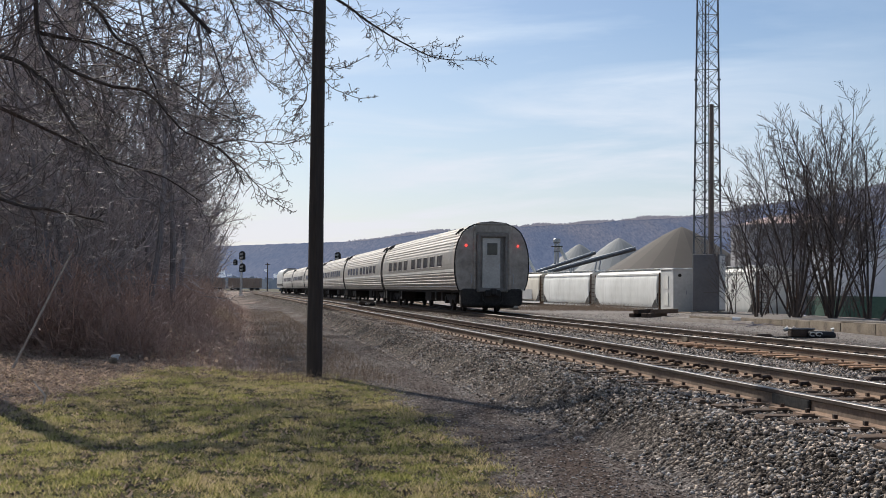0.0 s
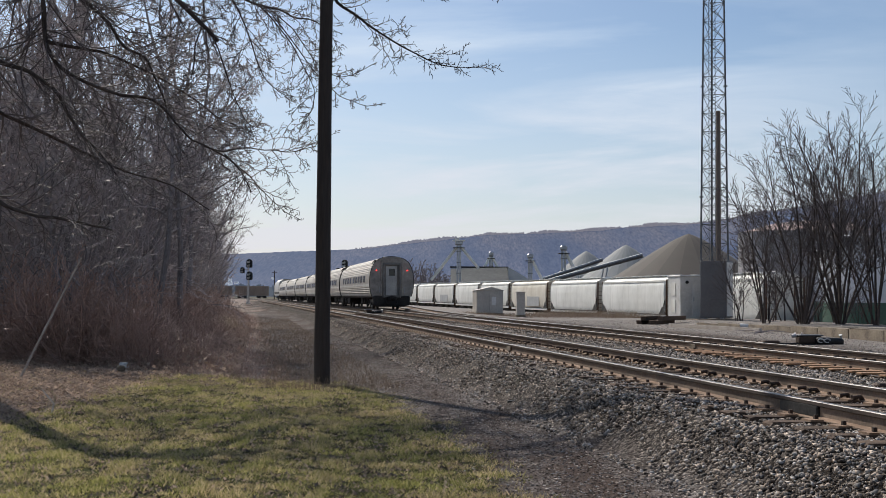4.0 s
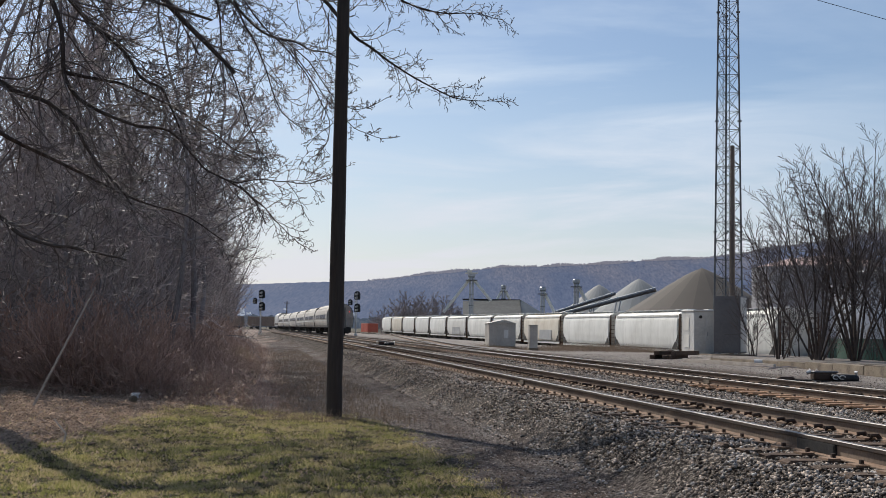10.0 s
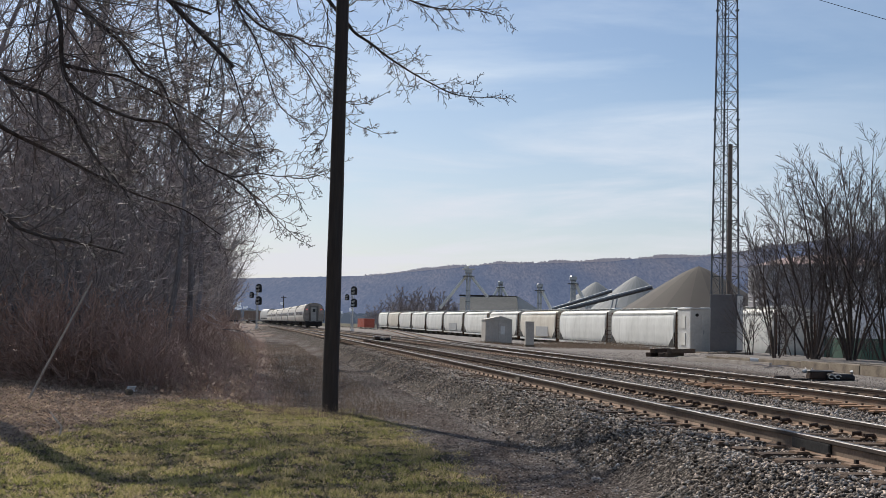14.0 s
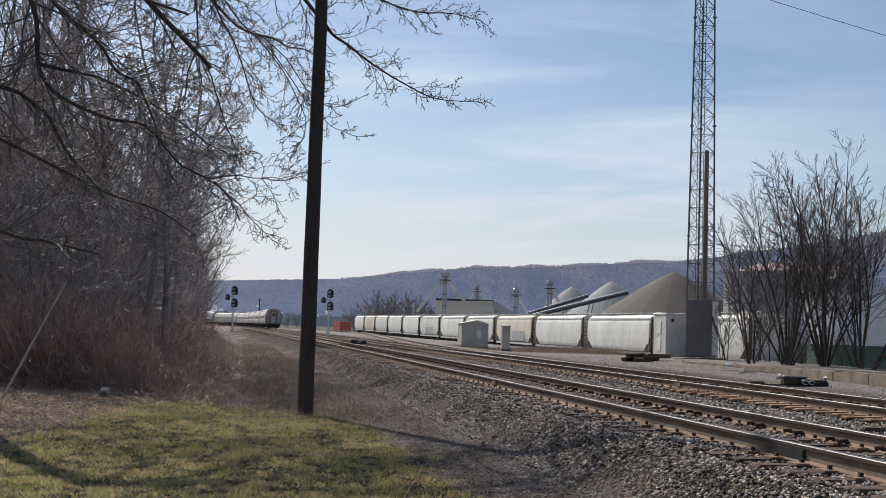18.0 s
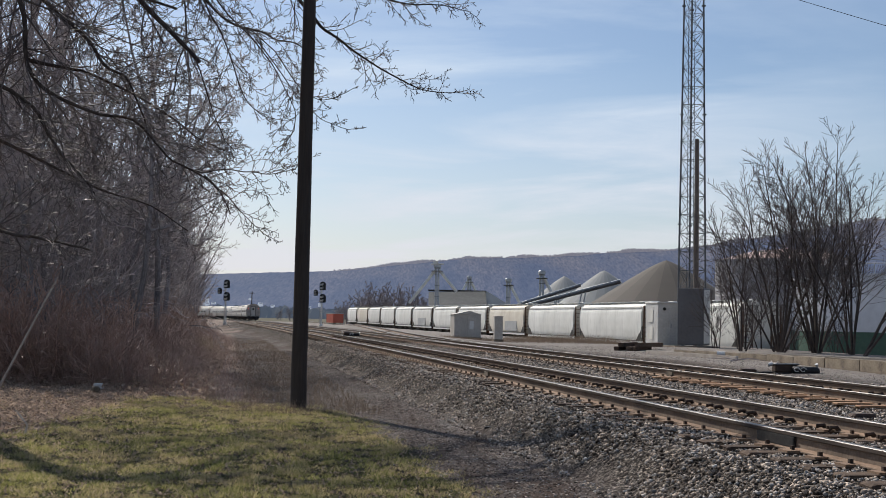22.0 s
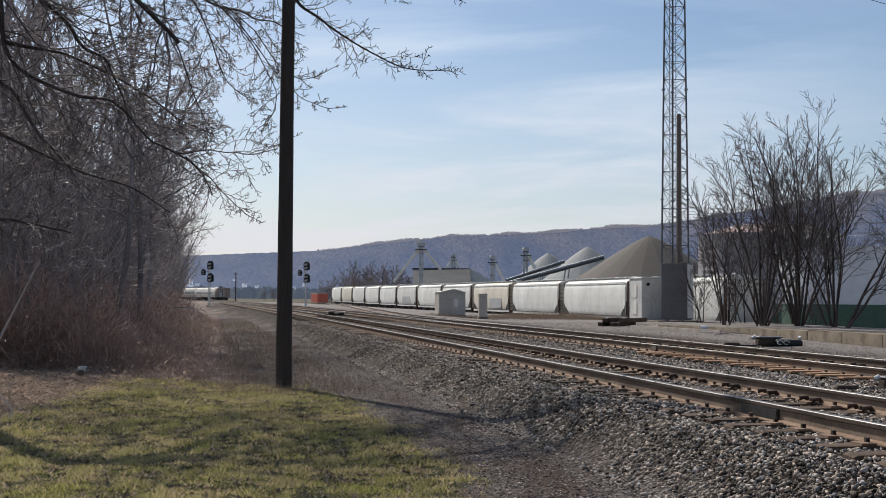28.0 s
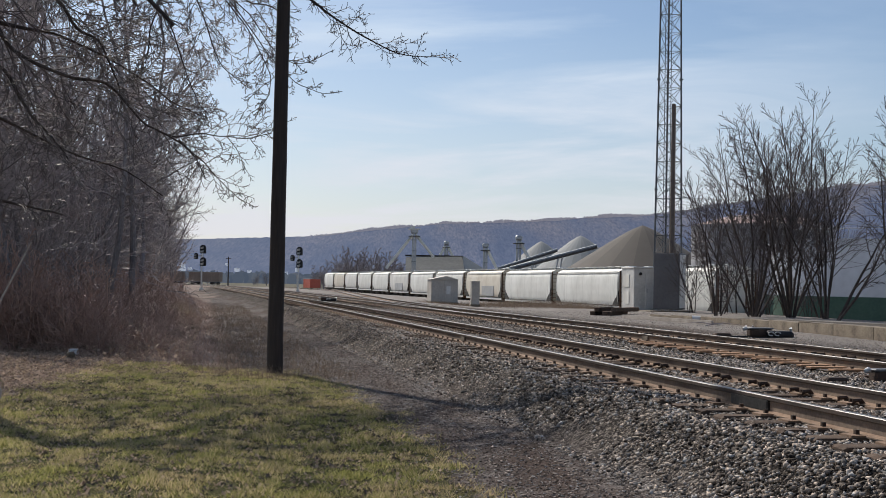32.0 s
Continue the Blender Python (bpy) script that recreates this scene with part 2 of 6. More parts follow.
M = dict(
    # bark of the near trees, their backlit side put into the colour
    bark_backlit=surface("bark_backlit", (0.038, 0.030, 0.027), (0.105, 0.084, 0.075), 2.0, 30, 0.9, 0, 0.6, 0.02, stretch=(1, 1, 0.3)),
    # paler bark and twigs for distant trees, haze put into the colour
    bark_far_haze=surface("bark_far_haze", (0.18, 0.155, 0.155), (0.30, 0.26, 0.255), 1, 4, 0.9, 0, 0.1),
    twig_far_haze=surface("twig_far_haze", (0.26, 0.22, 0.22), (0.44, 0.38, 0.37), 0.7, 4, 0.8, 0, 0.1),
    # darker twigs to match, backlit shade in the colour
    twig_backlit=surface("twig_backlit", (0.05, 0.041, 0.040), (0.16, 0.128, 0.12), 0.7, 8, 0.75, 0, 0.1),
    # dark steel, also carrying the backlit shade of the tower
    steel_dark=surface("steel_dark", (0.075, 0.08, 0.088), (0.15, 0.155, 0.165), 2, 30, 0.55, 0.4, 0.05),
    bin_grey=surface("bin_grey", (0.24, 0.225, 0.23), (0.35, 0.33, 0.335), 0.2, 3, 0.55, 0.2, 0.05),
    dead_weed=surface("dead_weed", (0.10, 0.072, 0.055), (0.25, 0.195, 0.15), 1, 6, 0.85, 0, 0.1, rnd=0.6, island=True),
    bark_mid=surface("bark_mid", (0.055, 0.045, 0.041), (0.16, 0.132, 0.118), 2.0, 30, 0.9, 0, 0.6, 0.02, stretch=(1, 1, 0.3)),
    # bark and twig of the wood, paled to carry the glare over it
    bark=surface("bark", (0.12, 0.104, 0.102), (0.33, 0.29, 0.28), 2.0, 30, 0.9, 0, 0.6, 0.02, stretch=(1, 1, 0.3)),
    twig=surface("twig", (0.17, 0.143, 0.138), (0.48, 0.41, 0.392), 0.9, 8, 0.66, 0, 0.1),
    twig_red=surface("twig_red", (0.13, 0.073, 0.055), (0.56, 0.375, 0.30), 0.6, 6, 0.6, 0, 0.1, rnd=0.5, island=True),
    pole_wood=surface("pole_wood", (0.022, 0.016, 0.013), (0.055, 0.036, 0.027), 1.2, 30, 0.8, 0, 0.5, 0.01, stretch=(1, 1, 0.08)),
    grey_wood=surface("grey_wood", (0.10, 0.075, 0.06), (0.22, 0.18, 0.15), 1.2, 30, 0.85, 0, 0.5, 0.01, stretch=(1, 1, 0.1)),
    tie=surface("tie", (0.035, 0.025, 0.020), (0.16, 0.112, 0.083), 2.0, 25, 0.9, 0, 0.5, 0.01, rnd=0.35, stretch=(0.3, 1, 1)),
    rail_side=surface("rail_side", (0.10, 0.07, 0.05), (0.23, 0.165, 0.118), 1.2, 30, 0.85, 0, 0.2),
    rail_head=surface("rail_head", (0.028, 0.02, 0.016), (0.075, 0.052, 0.040), 1.5, 40, 0.7, 0.3, 0.2),
    rail_foot=surface("rail_foot", (0.13, 0.078, 0.048), (0.27, 0.175, 0.115), 1.2, 30, 0.9, 0, 0.3),
    rail_top=surface("rail_top", (0.10, 0.09, 0.083), (0.21, 0.195, 0.182), 0.8, 30, 0.48, 0.7, 0.0),
    slide_rust=surface("slide_rust", (0.20, 0.10, 0.05), (0.40, 0.235, 0.13), 3, 40, 0.85, 0, 0.3, rnd=0.4),
    anchor_iron=surface("anchor_iron", (0.022, 0.015, 0.012), (0.085, 0.05, 0.034), 4, 50, 0.8, 0.2, 0.3),
    rusty=surface("rusty", (0.045, 0.026, 0.018), (0.15, 0.075, 0.04), 4, 50, 0.85, 0.2, 0.3),
    black_iron=surface("black_iron", (0.010, 0.010, 0.011), (0.035, 0.033, 0.032), 4, 40, 0.6, 0.4, 0.2),
    # roof darker than the sides, to hold the sun's highlight down
    coach_roof=surface("coach_roof", (0.27, 0.25, 0.22), (0.38, 0.355, 0.315), 0.5, 8, 0.65, 0.1, 0.05, stretch=(1, 0.3, 1)),
    stainless=surface("stainless", (0.44, 0.40, 0.345), (0.60, 0.55, 0.485), 0.5, 12, 0.5, 0.12, 0.05),
    window_band=surface("window_band", (0.37, 0.345, 0.31), (0.48, 0.45, 0.41), 0.6, 10, 0.4, 0.3, 0.03),
    portal=surface("portal", (0.14, 0.125, 0.11), (0.24, 0.22, 0.20), 1.0, 8, 0.6, 0.1, 0.1),
    coach_end=surface("coach_end", (0.20, 0.175, 0.15), (0.42, 0.375, 0.325), 0.9, 5, 0.6, 0.1, 0.05),
    coach_door=surface("coach_door", (0.33, 0.315, 0.295), (0.48, 0.46, 0.435), 1.0, 12, 0.45, 0.4, 0.05),
    dark_glass=surface("dark_glass", (0.025, 0.026, 0.028), (0.05, 0.052, 0.054), 1.0, 10, 0.12, 0, 0.02),
    rubber=surface("rubber", (0.012, 0.012, 0.013), (0.03, 0.029, 0.028), 3, 30, 0.8, 0, 0.2),
    underframe=surface("underframe", (0.012, 0.011, 0.010), (0.045, 0.038, 0.034), 2, 20, 0.8, 0.2, 0.3),
    tail_red=glow("tail_red", (1.0, 0.05, 0.04), 2.2),
        red_paint=surface("red_paint", (0.38, 0.07, 0.04), (0.52, 0.12, 0.07), 0.4, 4.0, 0.6, 0, 0.1),
    brown_paint=surface("brown_paint", (0.21, 0.145, 0.11), (0.31, 0.23, 0.18), 0.4, 4.0, 0.7, 0, 0.1),
    cabinet_light=surface("cabinet_light", (0.52, 0.51, 0.485), (0.68, 0.67, 0.645), 1.0, 10, 0.45, 0.3, 0.05),
    cabinet_dark=surface("cabinet_dark", (0.115, 0.113, 0.118), (0.16, 0.157, 0.162), 1.0, 10, 0.55, 0.2, 0.05),
    cabinet_tan=surface("cabinet_tan", (0.36, 0.33, 0.295), (0.50, 0.46, 0.41), 1.0, 10, 0.55, 0.2, 0.05),
    galvanised=surface("galvanised", (0.30, 0.31, 0.32), (0.45, 0.46, 0.47), 2, 30, 0.5, 0.7, 0.05),
    concrete=surface("concrete", (0.075, 0.055, 0.038), (0.23, 0.185, 0.135), 1.6, 25, 0.9, 0, 0.4),
    packed_soil=surface("packed_soil", (0.03, 0.026, 0.022), (0.10, 0.085, 0.07), 1.2, 30, 0.95, 0, 0.6, 0.02),
    tank_white=surface("tank_white", (0.44, 0.45, 0.48), (0.56, 0.57, 0.60), 0.15, 2, 0.5, 0, 0.05),
    green_paint=surface("green_paint", (0.03, 0.07, 0.05), (0.05, 0.10, 0.07), 0.3, 5, 0.7, 0, 0.1),
    signal_black=surface("signal_black", (0.008, 0.008, 0.009), (0.02, 0.02, 0.021), 2, 20, 0.6, 0, 0.1),
    salt_grey=surface("salt_grey", (0.34, 0.35, 0.36), (0.46, 0.47, 0.48), 0.05, 1.0, 0.9, 0, 0.2),
    shed_metal=surface("shed_metal", (0.075, 0.077, 0.077), (0.115, 0.117, 0.115), 0.1, 2.0, 0.85, 0.0, 0.1),
    old_decal=surface("old_decal", (0.30, 0.30, 0.30), (0.40, 0.40, 0.395), 0.5, 6, 0.6, 0, 0.05),
    door_glass=surface("door_glass", (0.02, 0.021, 0.023), (0.04, 0.041, 0.043), 1.0, 10, 0.12, 0, 0.02),
    rust_roof=surface("rust_roof", (0.22, 0.135, 0.115), (0.37, 0.265, 0.24), 0.4, 5, 0.8, 0, 0.1),
    pale_wood=surface("pale_wood", (0.26, 0.225, 0.195), (0.46, 0.41, 0.365), 2, 20, 0.85, 0, 0.2),
    litter=surface("litter", (0.42, 0.41, 0.40), (0.60, 0.59, 0.58), 5, 30, 0.6),
    leaf=surface("leaf", (0.15, 0.10, 0.072), (0.54, 0.42, 0.335), 1, 10, 0.85, 0, 0.1, rnd=0.7, island=True),
    straw=surface("straw", (0.28, 0.21, 0.14), (0.50, 0.41, 0.29), 1, 10, 0.85, 0, 0.1, rnd=0.6, island=True),
)



def car_paint(name, base, pale, grime):
    """Old freight car paint: fades in patches, with streaks of grime running down it."""
    s = Nodes(name)
    col = s.mix(s.ramp(s.noise(0.35, 4, 0.6), 0.38, 0.62), base, pale)
    col = s.mix(s.math("MULTIPLY", s.rnd(), 0.25), col, grime)
    streak = s.ramp(s.noise(2.2, 5, 0.7, s.scaled((1, 1, 0.07))), 0.50, 0.72, 0, 0.75)
    spots = s.ramp(s.noise(1.1, 5, 0.7, s.scaled((1, 1, 0.3))), 0.40, 0.70, 0.15, 1.0)
    col = s.mix(s.math("MULTIPLY", streak, spots), col, grime)
    return s.done(col, 0.6, 0, s.noise(3.0), 0.05)


M["hopper_white"] = car_paint("hopper_white", (0.66, 0.65, 0.60), (0.80, 0.79, 0.74), (0.30, 0.27, 0.235))
M["hopper_cream"] = car_paint("hopper_cream", (0.60, 0.54, 0.44), (0.74, 0.69, 0.59), (0.30, 0.235, 0.18))


def stone_material(name, dark, light, blue, power):
    """Crushed stone: mostly dark pieces, a few pale ones, some bluish."""
    s = Nodes(name)
    r = s.rnd(True)
    f = s.math("POWER", r, power)
    h = s.math("FRACT", s.math("MULTIPLY", r, 37.0))
    col = s.mix(f, dark, s.mix(s.ramp(h, 0.55, 0.8), light, blue))
    col = s.mix(s.ramp(s.noise(60, 3, 0.6), 0.35, 0.7, 0, 0.35), col, dark)
    return s.done(col, 0.9, 0, s.noise(60, 4, 0.6), 0.3, 0.01, Specular_IOR_Level=0.15)


M["stone"] = stone_material("stone", (0.030, 0.023, 0.019), (0.64, 0.525, 0.43), (0.50, 0.475, 0.455), 1.2)
M["path_stone"] = stone_material("path_stone", (0.04, 0.03, 0.025), (0.60, 0.51, 0.45), (0.50, 0.49, 0.50), 1.7)


def thin_leaf(mat, share):
    """Lets light through thin stalks and leaves."""
    n, l = mat.node_tree.nodes, mat.node_tree.links
    b = n["Principled BSDF"]
    t = n.new("ShaderNodeBsdfTranslucent")
    l.new(b.inputs["Base Color"].links[0].from_socket, t.inputs["Color"])
    k = n.new("ShaderNodeMixShader")
    k.inputs[0].default_value = share
    l.new(b.outputs[0], k.inputs[1]), l.new(t.outputs[0], k.inputs[2])
    l.new(k.outputs[0], n["Material Output"].inputs["Surface"])


for _k in ("bark", "bark_backlit", "bark_mid", "dead_weed", "leaf", "straw", "tie", "packed_soil", "shed_metal"):
    M[_k].node_tree.nodes["Principled BSDF"].inputs["Specular IOR Level"].default_value = 0.15
for _k in ("dead_weed", "leaf", "straw"):
    thin_leaf(M[_k], 0.4)

# ---------------------------------------------------------------- mesh helpers


class G:
    """Collects faces for one mesh."""

    def __init__(self):
        self.v, self.f, self.m = [], [], []

    def add(self, verts, faces, mi=0):
        o = len(self.v)
        self.v += [tuple(p) for p in verts]
        self.f += [tuple(i + o for i in f) for f in faces]
        self.m += [mi] * len(faces)
        return self

    def box(self, c, s, rz=0.0, mi=0, bevel=0.0):
        x, y, z = s[0] / 2, s[1] / 2, s[2] / 2
        k = min(bevel, x * 0.9, y * 0.9)
        ring = [(-x + k, -y), (x - k, -y), (x, -y + k), (x, y - k), (x - k, y), (-x + k, y), (-x, y - k), (-x, -y + k)] if k else [(-x, -y), (x, -y), (x, y), (-x, y)]
        n = len(ring)
        kz = min(k, z * 0.9)
        ca, sa = math.cos(rz), math.sin(rz)
        lv = [(-z, 1 - kz / max(x, y)), (-z + kz, 1), (z - kz, 1), (z, 1 - kz / max(x, y))] if k else [(-z, 1), (z, 1)]
        vs = [(c[0] + (a * ca - b * sa) * q, c[1] + (a * sa + b * ca) * q, c[2] + h) for h, q in lv for a, b in ring]
        fs = [(j * n + i, j * n + (i + 1) % n, (j + 1) * n + (i + 1) % n, (j + 1) * n + i) for j in range(len(lv) - 1) for i in range(n)]
        fs += [tuple(range(n - 1, -1, -1)), tuple(range((len(lv) - 1) * n, len(lv) * n))]
        return self.add(vs, fs, mi)

    def tube(self, pts, radii, n=6, mi=0, caps=True):
        pts = [Vector(p) for p in pts]
        if isinstance(radii, (int, float)):
            radii = [radii] * len(pts)
        vs, fs = [], []
        for i, p in enumerate(pts):
            d = (pts[min(i + 1, len(pts) - 1)] - pts[max(i - 1, 0)])
            d = d.normalized() if d.length > 1e-9 else Vector((0, 0, 1))
            a = d.cross(Vector((0, 0, 1)) if abs(d.z) < 0.9 else Vector((1, 0, 0))).normalized()
            b = d.cross(a)
            for k in range(n):
                w = 2 * math.pi * k / n
                vs.append(p + (a * math.cos(w) + b * math.sin(w)) * radii[i])
        for i in range(len(pts) - 1):
            for k in range(n):
                fs.append((i * n + k, i * n + (k + 1) % n, (i + 1) * n + (k + 1) % n, (i + 1) * n + k))
        if caps:
            fs += [tuple(range(n)), tuple(range((len(pts) - 1) * n, len(pts) * n))[::-1]]
        return self.add(vs, fs, mi)

    def loft(self, rings, mi=0, caps=True, closed=True):
        n = len(rings[0])
        vs = [p for r in rings for p in r]
        fs = []
        for i in range(len(rings) - 1):
            for k in range(n if closed else n - 1):
                fs.append((i * n + k, i * n + (k + 1) % n, (i + 1) * n + (k + 1) % n, (i + 1) * n + k))
        if caps and closed:
            fs += [tuple(range(n))[::-1], tuple(range((len(rings) - 1) * n, len(rings) * n))]
        return self.add(vs, fs, mi)

    def mesh(self, name, mats, smooth=False):
        me = bpy.data.meshes.new(name)
        me.from_pydata(self.v, [], self.f)
        for k in mats if isinstance(mats, (list, tuple)) else [mats]:
            me.materials.append(k)
        if isinstance(mats, (list, tuple)) and len(mats) > 1:
            me.polygons.foreach_set("material_index", self.m)
        if smooth:
            me.polygons.foreach_set("use_smooth", [True] * len(self.f))
            me.set_sharp_from_angle(angle=radians(40))
        me.update()
        return me


def part(name, g, mats, parent, label="", smooth=False, at=None):
    """One mesh object under a thing or under a part; g may be a ready mesh."""
    ob = new(name, g if isinstance(g, bpy.types.Mesh) else g.mesh(name, mats, smooth))
    ob.parent = parent
    if at is not None:
        ob.matrix_basis = at
    if label:
        tagged(ob, label)
    return ob


def thing(name, label, category, m=None, group="", kind="", data=None):
    ob = new(name, data)
    if m is not None:
        ob.matrix_basis = m
    return tagged(ob, label, category, group, kind)


def arrays_mesh(name, verts, faces, mat, smooth=False):
    """A mesh from numpy arrays: verts (n, 3), faces (m, 3) or (m, 4)."""
    me = bpy.data.meshes.new(name)
    n, k = faces.shape
    me.vertices.add(len(verts))
    me.vertices.foreach_set("co", verts.astype(np.float32).ravel())
    me.loops.add(n * k)
    me.loops.foreach_set("vertex_index", faces.astype(np.int32).ravel())
    me.polygons.add(n)
    me.polygons.foreach_set("loop_start", np.arange(0, n * k, k, dtype=np.int32))
    me.materials.append(mat)
    me.update(calc_edges=True)
    me.validate()
    return me


def ease(a, b, x):
    t = np.clip((np.asarray(x, float) - a) / (b - a), 0, 1)
    return t * t * (3 - 2 * t)


# ---------------------------------------------------------------- plan
RAIL_TOP = 0.67


def x_far(y):
    """Centre of the far main track, on which the train runs; it bends harder to the left far down the line."""
    d = np.maximum(np.asarray(y, float) - 345, 0)
    bend = np.where(d < 70, 0.005 * d * d, 24.5 + 0.7 * (d - 70))
    return 2.3 - 0.1725 * (y - 50) - 5.86e-5 * (y - 50) ** 2 - bend


def x_near(y):
    return x_far(y) - 4.55


def slope(y):
    return -0.1725 - 1.172e-4 * (y - 50) - 0.01 * min(max(y - 345, 0), 70)


def x_yard(y):
    return 16.1 - 0.19 * (y - 118)


def z_yard(y):
    """Rail top of the yard track with the hopper cars."""
    return -0.9 + np.clip(np.asarray(y, float) - 118, -40, 260) * 0.0042


def height(x, y):
    """Height of the ground sheet."""
    x, y = np.asarray(x, float), np.asarray(y, float)
    u = x - x_near(y)
    z = 0.455 * ease(-2.45, -1.55, u)
    z = z + 0.06 * ease(6.2, 9.0, u) + 0.10 * ease(11, 16, u)
    z = z - 0.30 * ease(9, 12.5, u) * ease(62, 74, y)
    low = z_yard(y) - 0.42
    z = z + (low - z) * ease(20, 27, u) * ease(30, 70, y)
    z = z + (0.25 - z) * ease(420, 700, y)
    z = z + 0.35 * ease(-9, -22, u) + 0.5 * ease(-20, -60, u)
    z = z + 0.03 * np.sin(x * 1.3 + 0.7 * y) * np.sin(0.9 * y - 0.5 * x) * ease(-3.4, -5, u)
    return z


# ---------------------------------------------------------------- ground


def grass_mask(x, y):
    """1 on the mown grass: bounded by the gravel track on one side and the brush on the other."""
    edge = np.interp(y, [7, 10.2, 11.15, 13.7, 17, 21, 22.2], [0.8, 0.5, 0.35, 0.05, -0.6, -1.4, -2.2]) + 0.10 * np.sin(y * 1.7) + 0.07 * np.sin(y * 5.3)
    g = ease(0.45, -0.35, x - edge)
    back = 22.6 - 0.55 * (x + 2.4) + 0.35 * np.sin(x * 2.3)
    back = np.where(x > -2.4, 22.6, back)
    g = g * ease(0.6, -0.5, y - back)
    return g


def litter_mask(x, y):
    """Brown leaves and dead stalks at the foot of the brush."""
    return ease(-4.9, -5.9, x + 0.06 * (y - 16)) * ease(34, 29, y) * ease(14.3, 16.8, y - 0.5 * (x + 6))


def brush_front(x):
    return np.interp(x, [-16, -12, -9.75, -6.4, -2.3], [35, 31, 27.9, 25.7, 20.9])


def brush_mask(x, y):
    """1 where the dead brush stands, between the path and the lawn."""
    u = x - (-3.6 - 0.165 * (y - 24))
    return ease(0.9, -0.9, u) * ease(-0.4, 1.2, y - brush_front(x))


def ground_material():
    s = Nodes("ground")
    big, mid, fine = s.noise(0.35, 5), s.noise(2.2, 5, 0.65), s.noise(28, 4, 0.7)
    grain = s.noise(70, 3, 0.7)
    peb, ph = s.pebbles(38.0, 0.45, 1.0)
    peb2, ph2 = s.pebbles(16.0, 0.72, 1.0)
    # trodden dirt with pebbles pressed into it
    dirt = s.mix(s.ramp(big, 0.35, 0.65), (0.062, 0.05, 0.045), (0.15, 0.126, 0.115))
    dirt = s.mix(s.ramp(fine, 0.35, 0.7), dirt, (0.048, 0.036, 0.030))
    dirt = s.mix(s.math("MULTIPLY", peb, s.ramp(mid, 0.35, 0.65)), dirt, (0.35, 0.31, 0.285))
    dirt = s.mix(s.math("MULTIPLY", peb2, 0.7), dirt, (0.25, 0.225, 0.21))
    streak = s.noise(0.9, 5, 0.62, s.scaled((1.0, 0.16, 1.0)))
    dirt = s.mix(s.ramp(streak, 0.38, 0.54, 0.8, 0), dirt, s.mix(fine, (0.032, 0.022, 0.018), (0.095, 0.063, 0.05)))
    dirt = s.mix(s.ramp(streak, 0.54, 0.68, 0, 0.6), dirt, s.mix(peb, (0.085, 0.08, 0.082), (0.38, 0.37, 0.375)))
    # ground under the ballast darkened to paint the shaded gaps between stones
    stones = s.mix(peb, (0.022, 0.018, 0.016), (0.21, 0.18, 0.155))
    col = s.mix(s.attr("ballast"), dirt, stones)
    # turf darkened to paint the shade between the blades
    turf = s.mix(s.ramp(mid, 0.38, 0.64), (0.058, 0.066, 0.019), (0.12, 0.102, 0.04))
    turf = s.mix(s.ramp(grain, 0.35, 0.65), turf, (0.030, 0.028, 0.014))
    gr = s.ramp(s.math("ADD", s.attr("grass"), s.math("MULTIPLY", s.math("SUBTRACT", mid, 0.5), 0.9)), 0.35, 0.6)
    col = s.mix(gr, col, turf)
    weedy = s.mix(s.ramp(fine, 0.35, 0.65), (0.07, 0.048, 0.037), (0.23, 0.165, 0.125))
    col = s.mix(s.ramp(s.math("ADD", s.attr("weedy"), s.math("MULTIPLY", s.math("SUBTRACT", mid, 0.5), 1.3)), 0.35, 0.7), col, weedy)
    lit = s.mix(s.ramp(fine, 0.35, 0.65), (0.085, 0.062, 0.053), (0.30, 0.232, 0.195))
    lit = s.mix(s.math("MULTIPLY", peb, 0.6), lit, (0.46, 0.375, 0.325))
    lm = s.ramp(s.math("ADD", s.attr("leafy"), s.math("MULTIPLY", s.math("SUBTRACT", mid, 0.5), 1.0)), 0.35, 0.65)
    col = s.mix(lm, col, lit)
    col = s.mix(s.math("MULTIPLY", s.attr("yard"), 0.8), col, s.mix(fine, (0.17, 0.152, 0.138), (0.40, 0.365, 0.335)))
    field = s.mix(s.ramp(s.noise(0.02, 3), 0.4, 0.6), (0.11, 0.10, 0.08), (0.13, 0.12, 0.085))
    col = s.mix(s.attr("far"), col, field)
    h = s.math("ADD", s.math("MULTIPLY", fine, 0.5), s.math("MULTIPLY", s.math("SUBTRACT", 1.0, ph), 0.6))
    return s.done(col, 0.95, 0, h, 1.0, 0.03, Specular_IOR_Level=0.05)


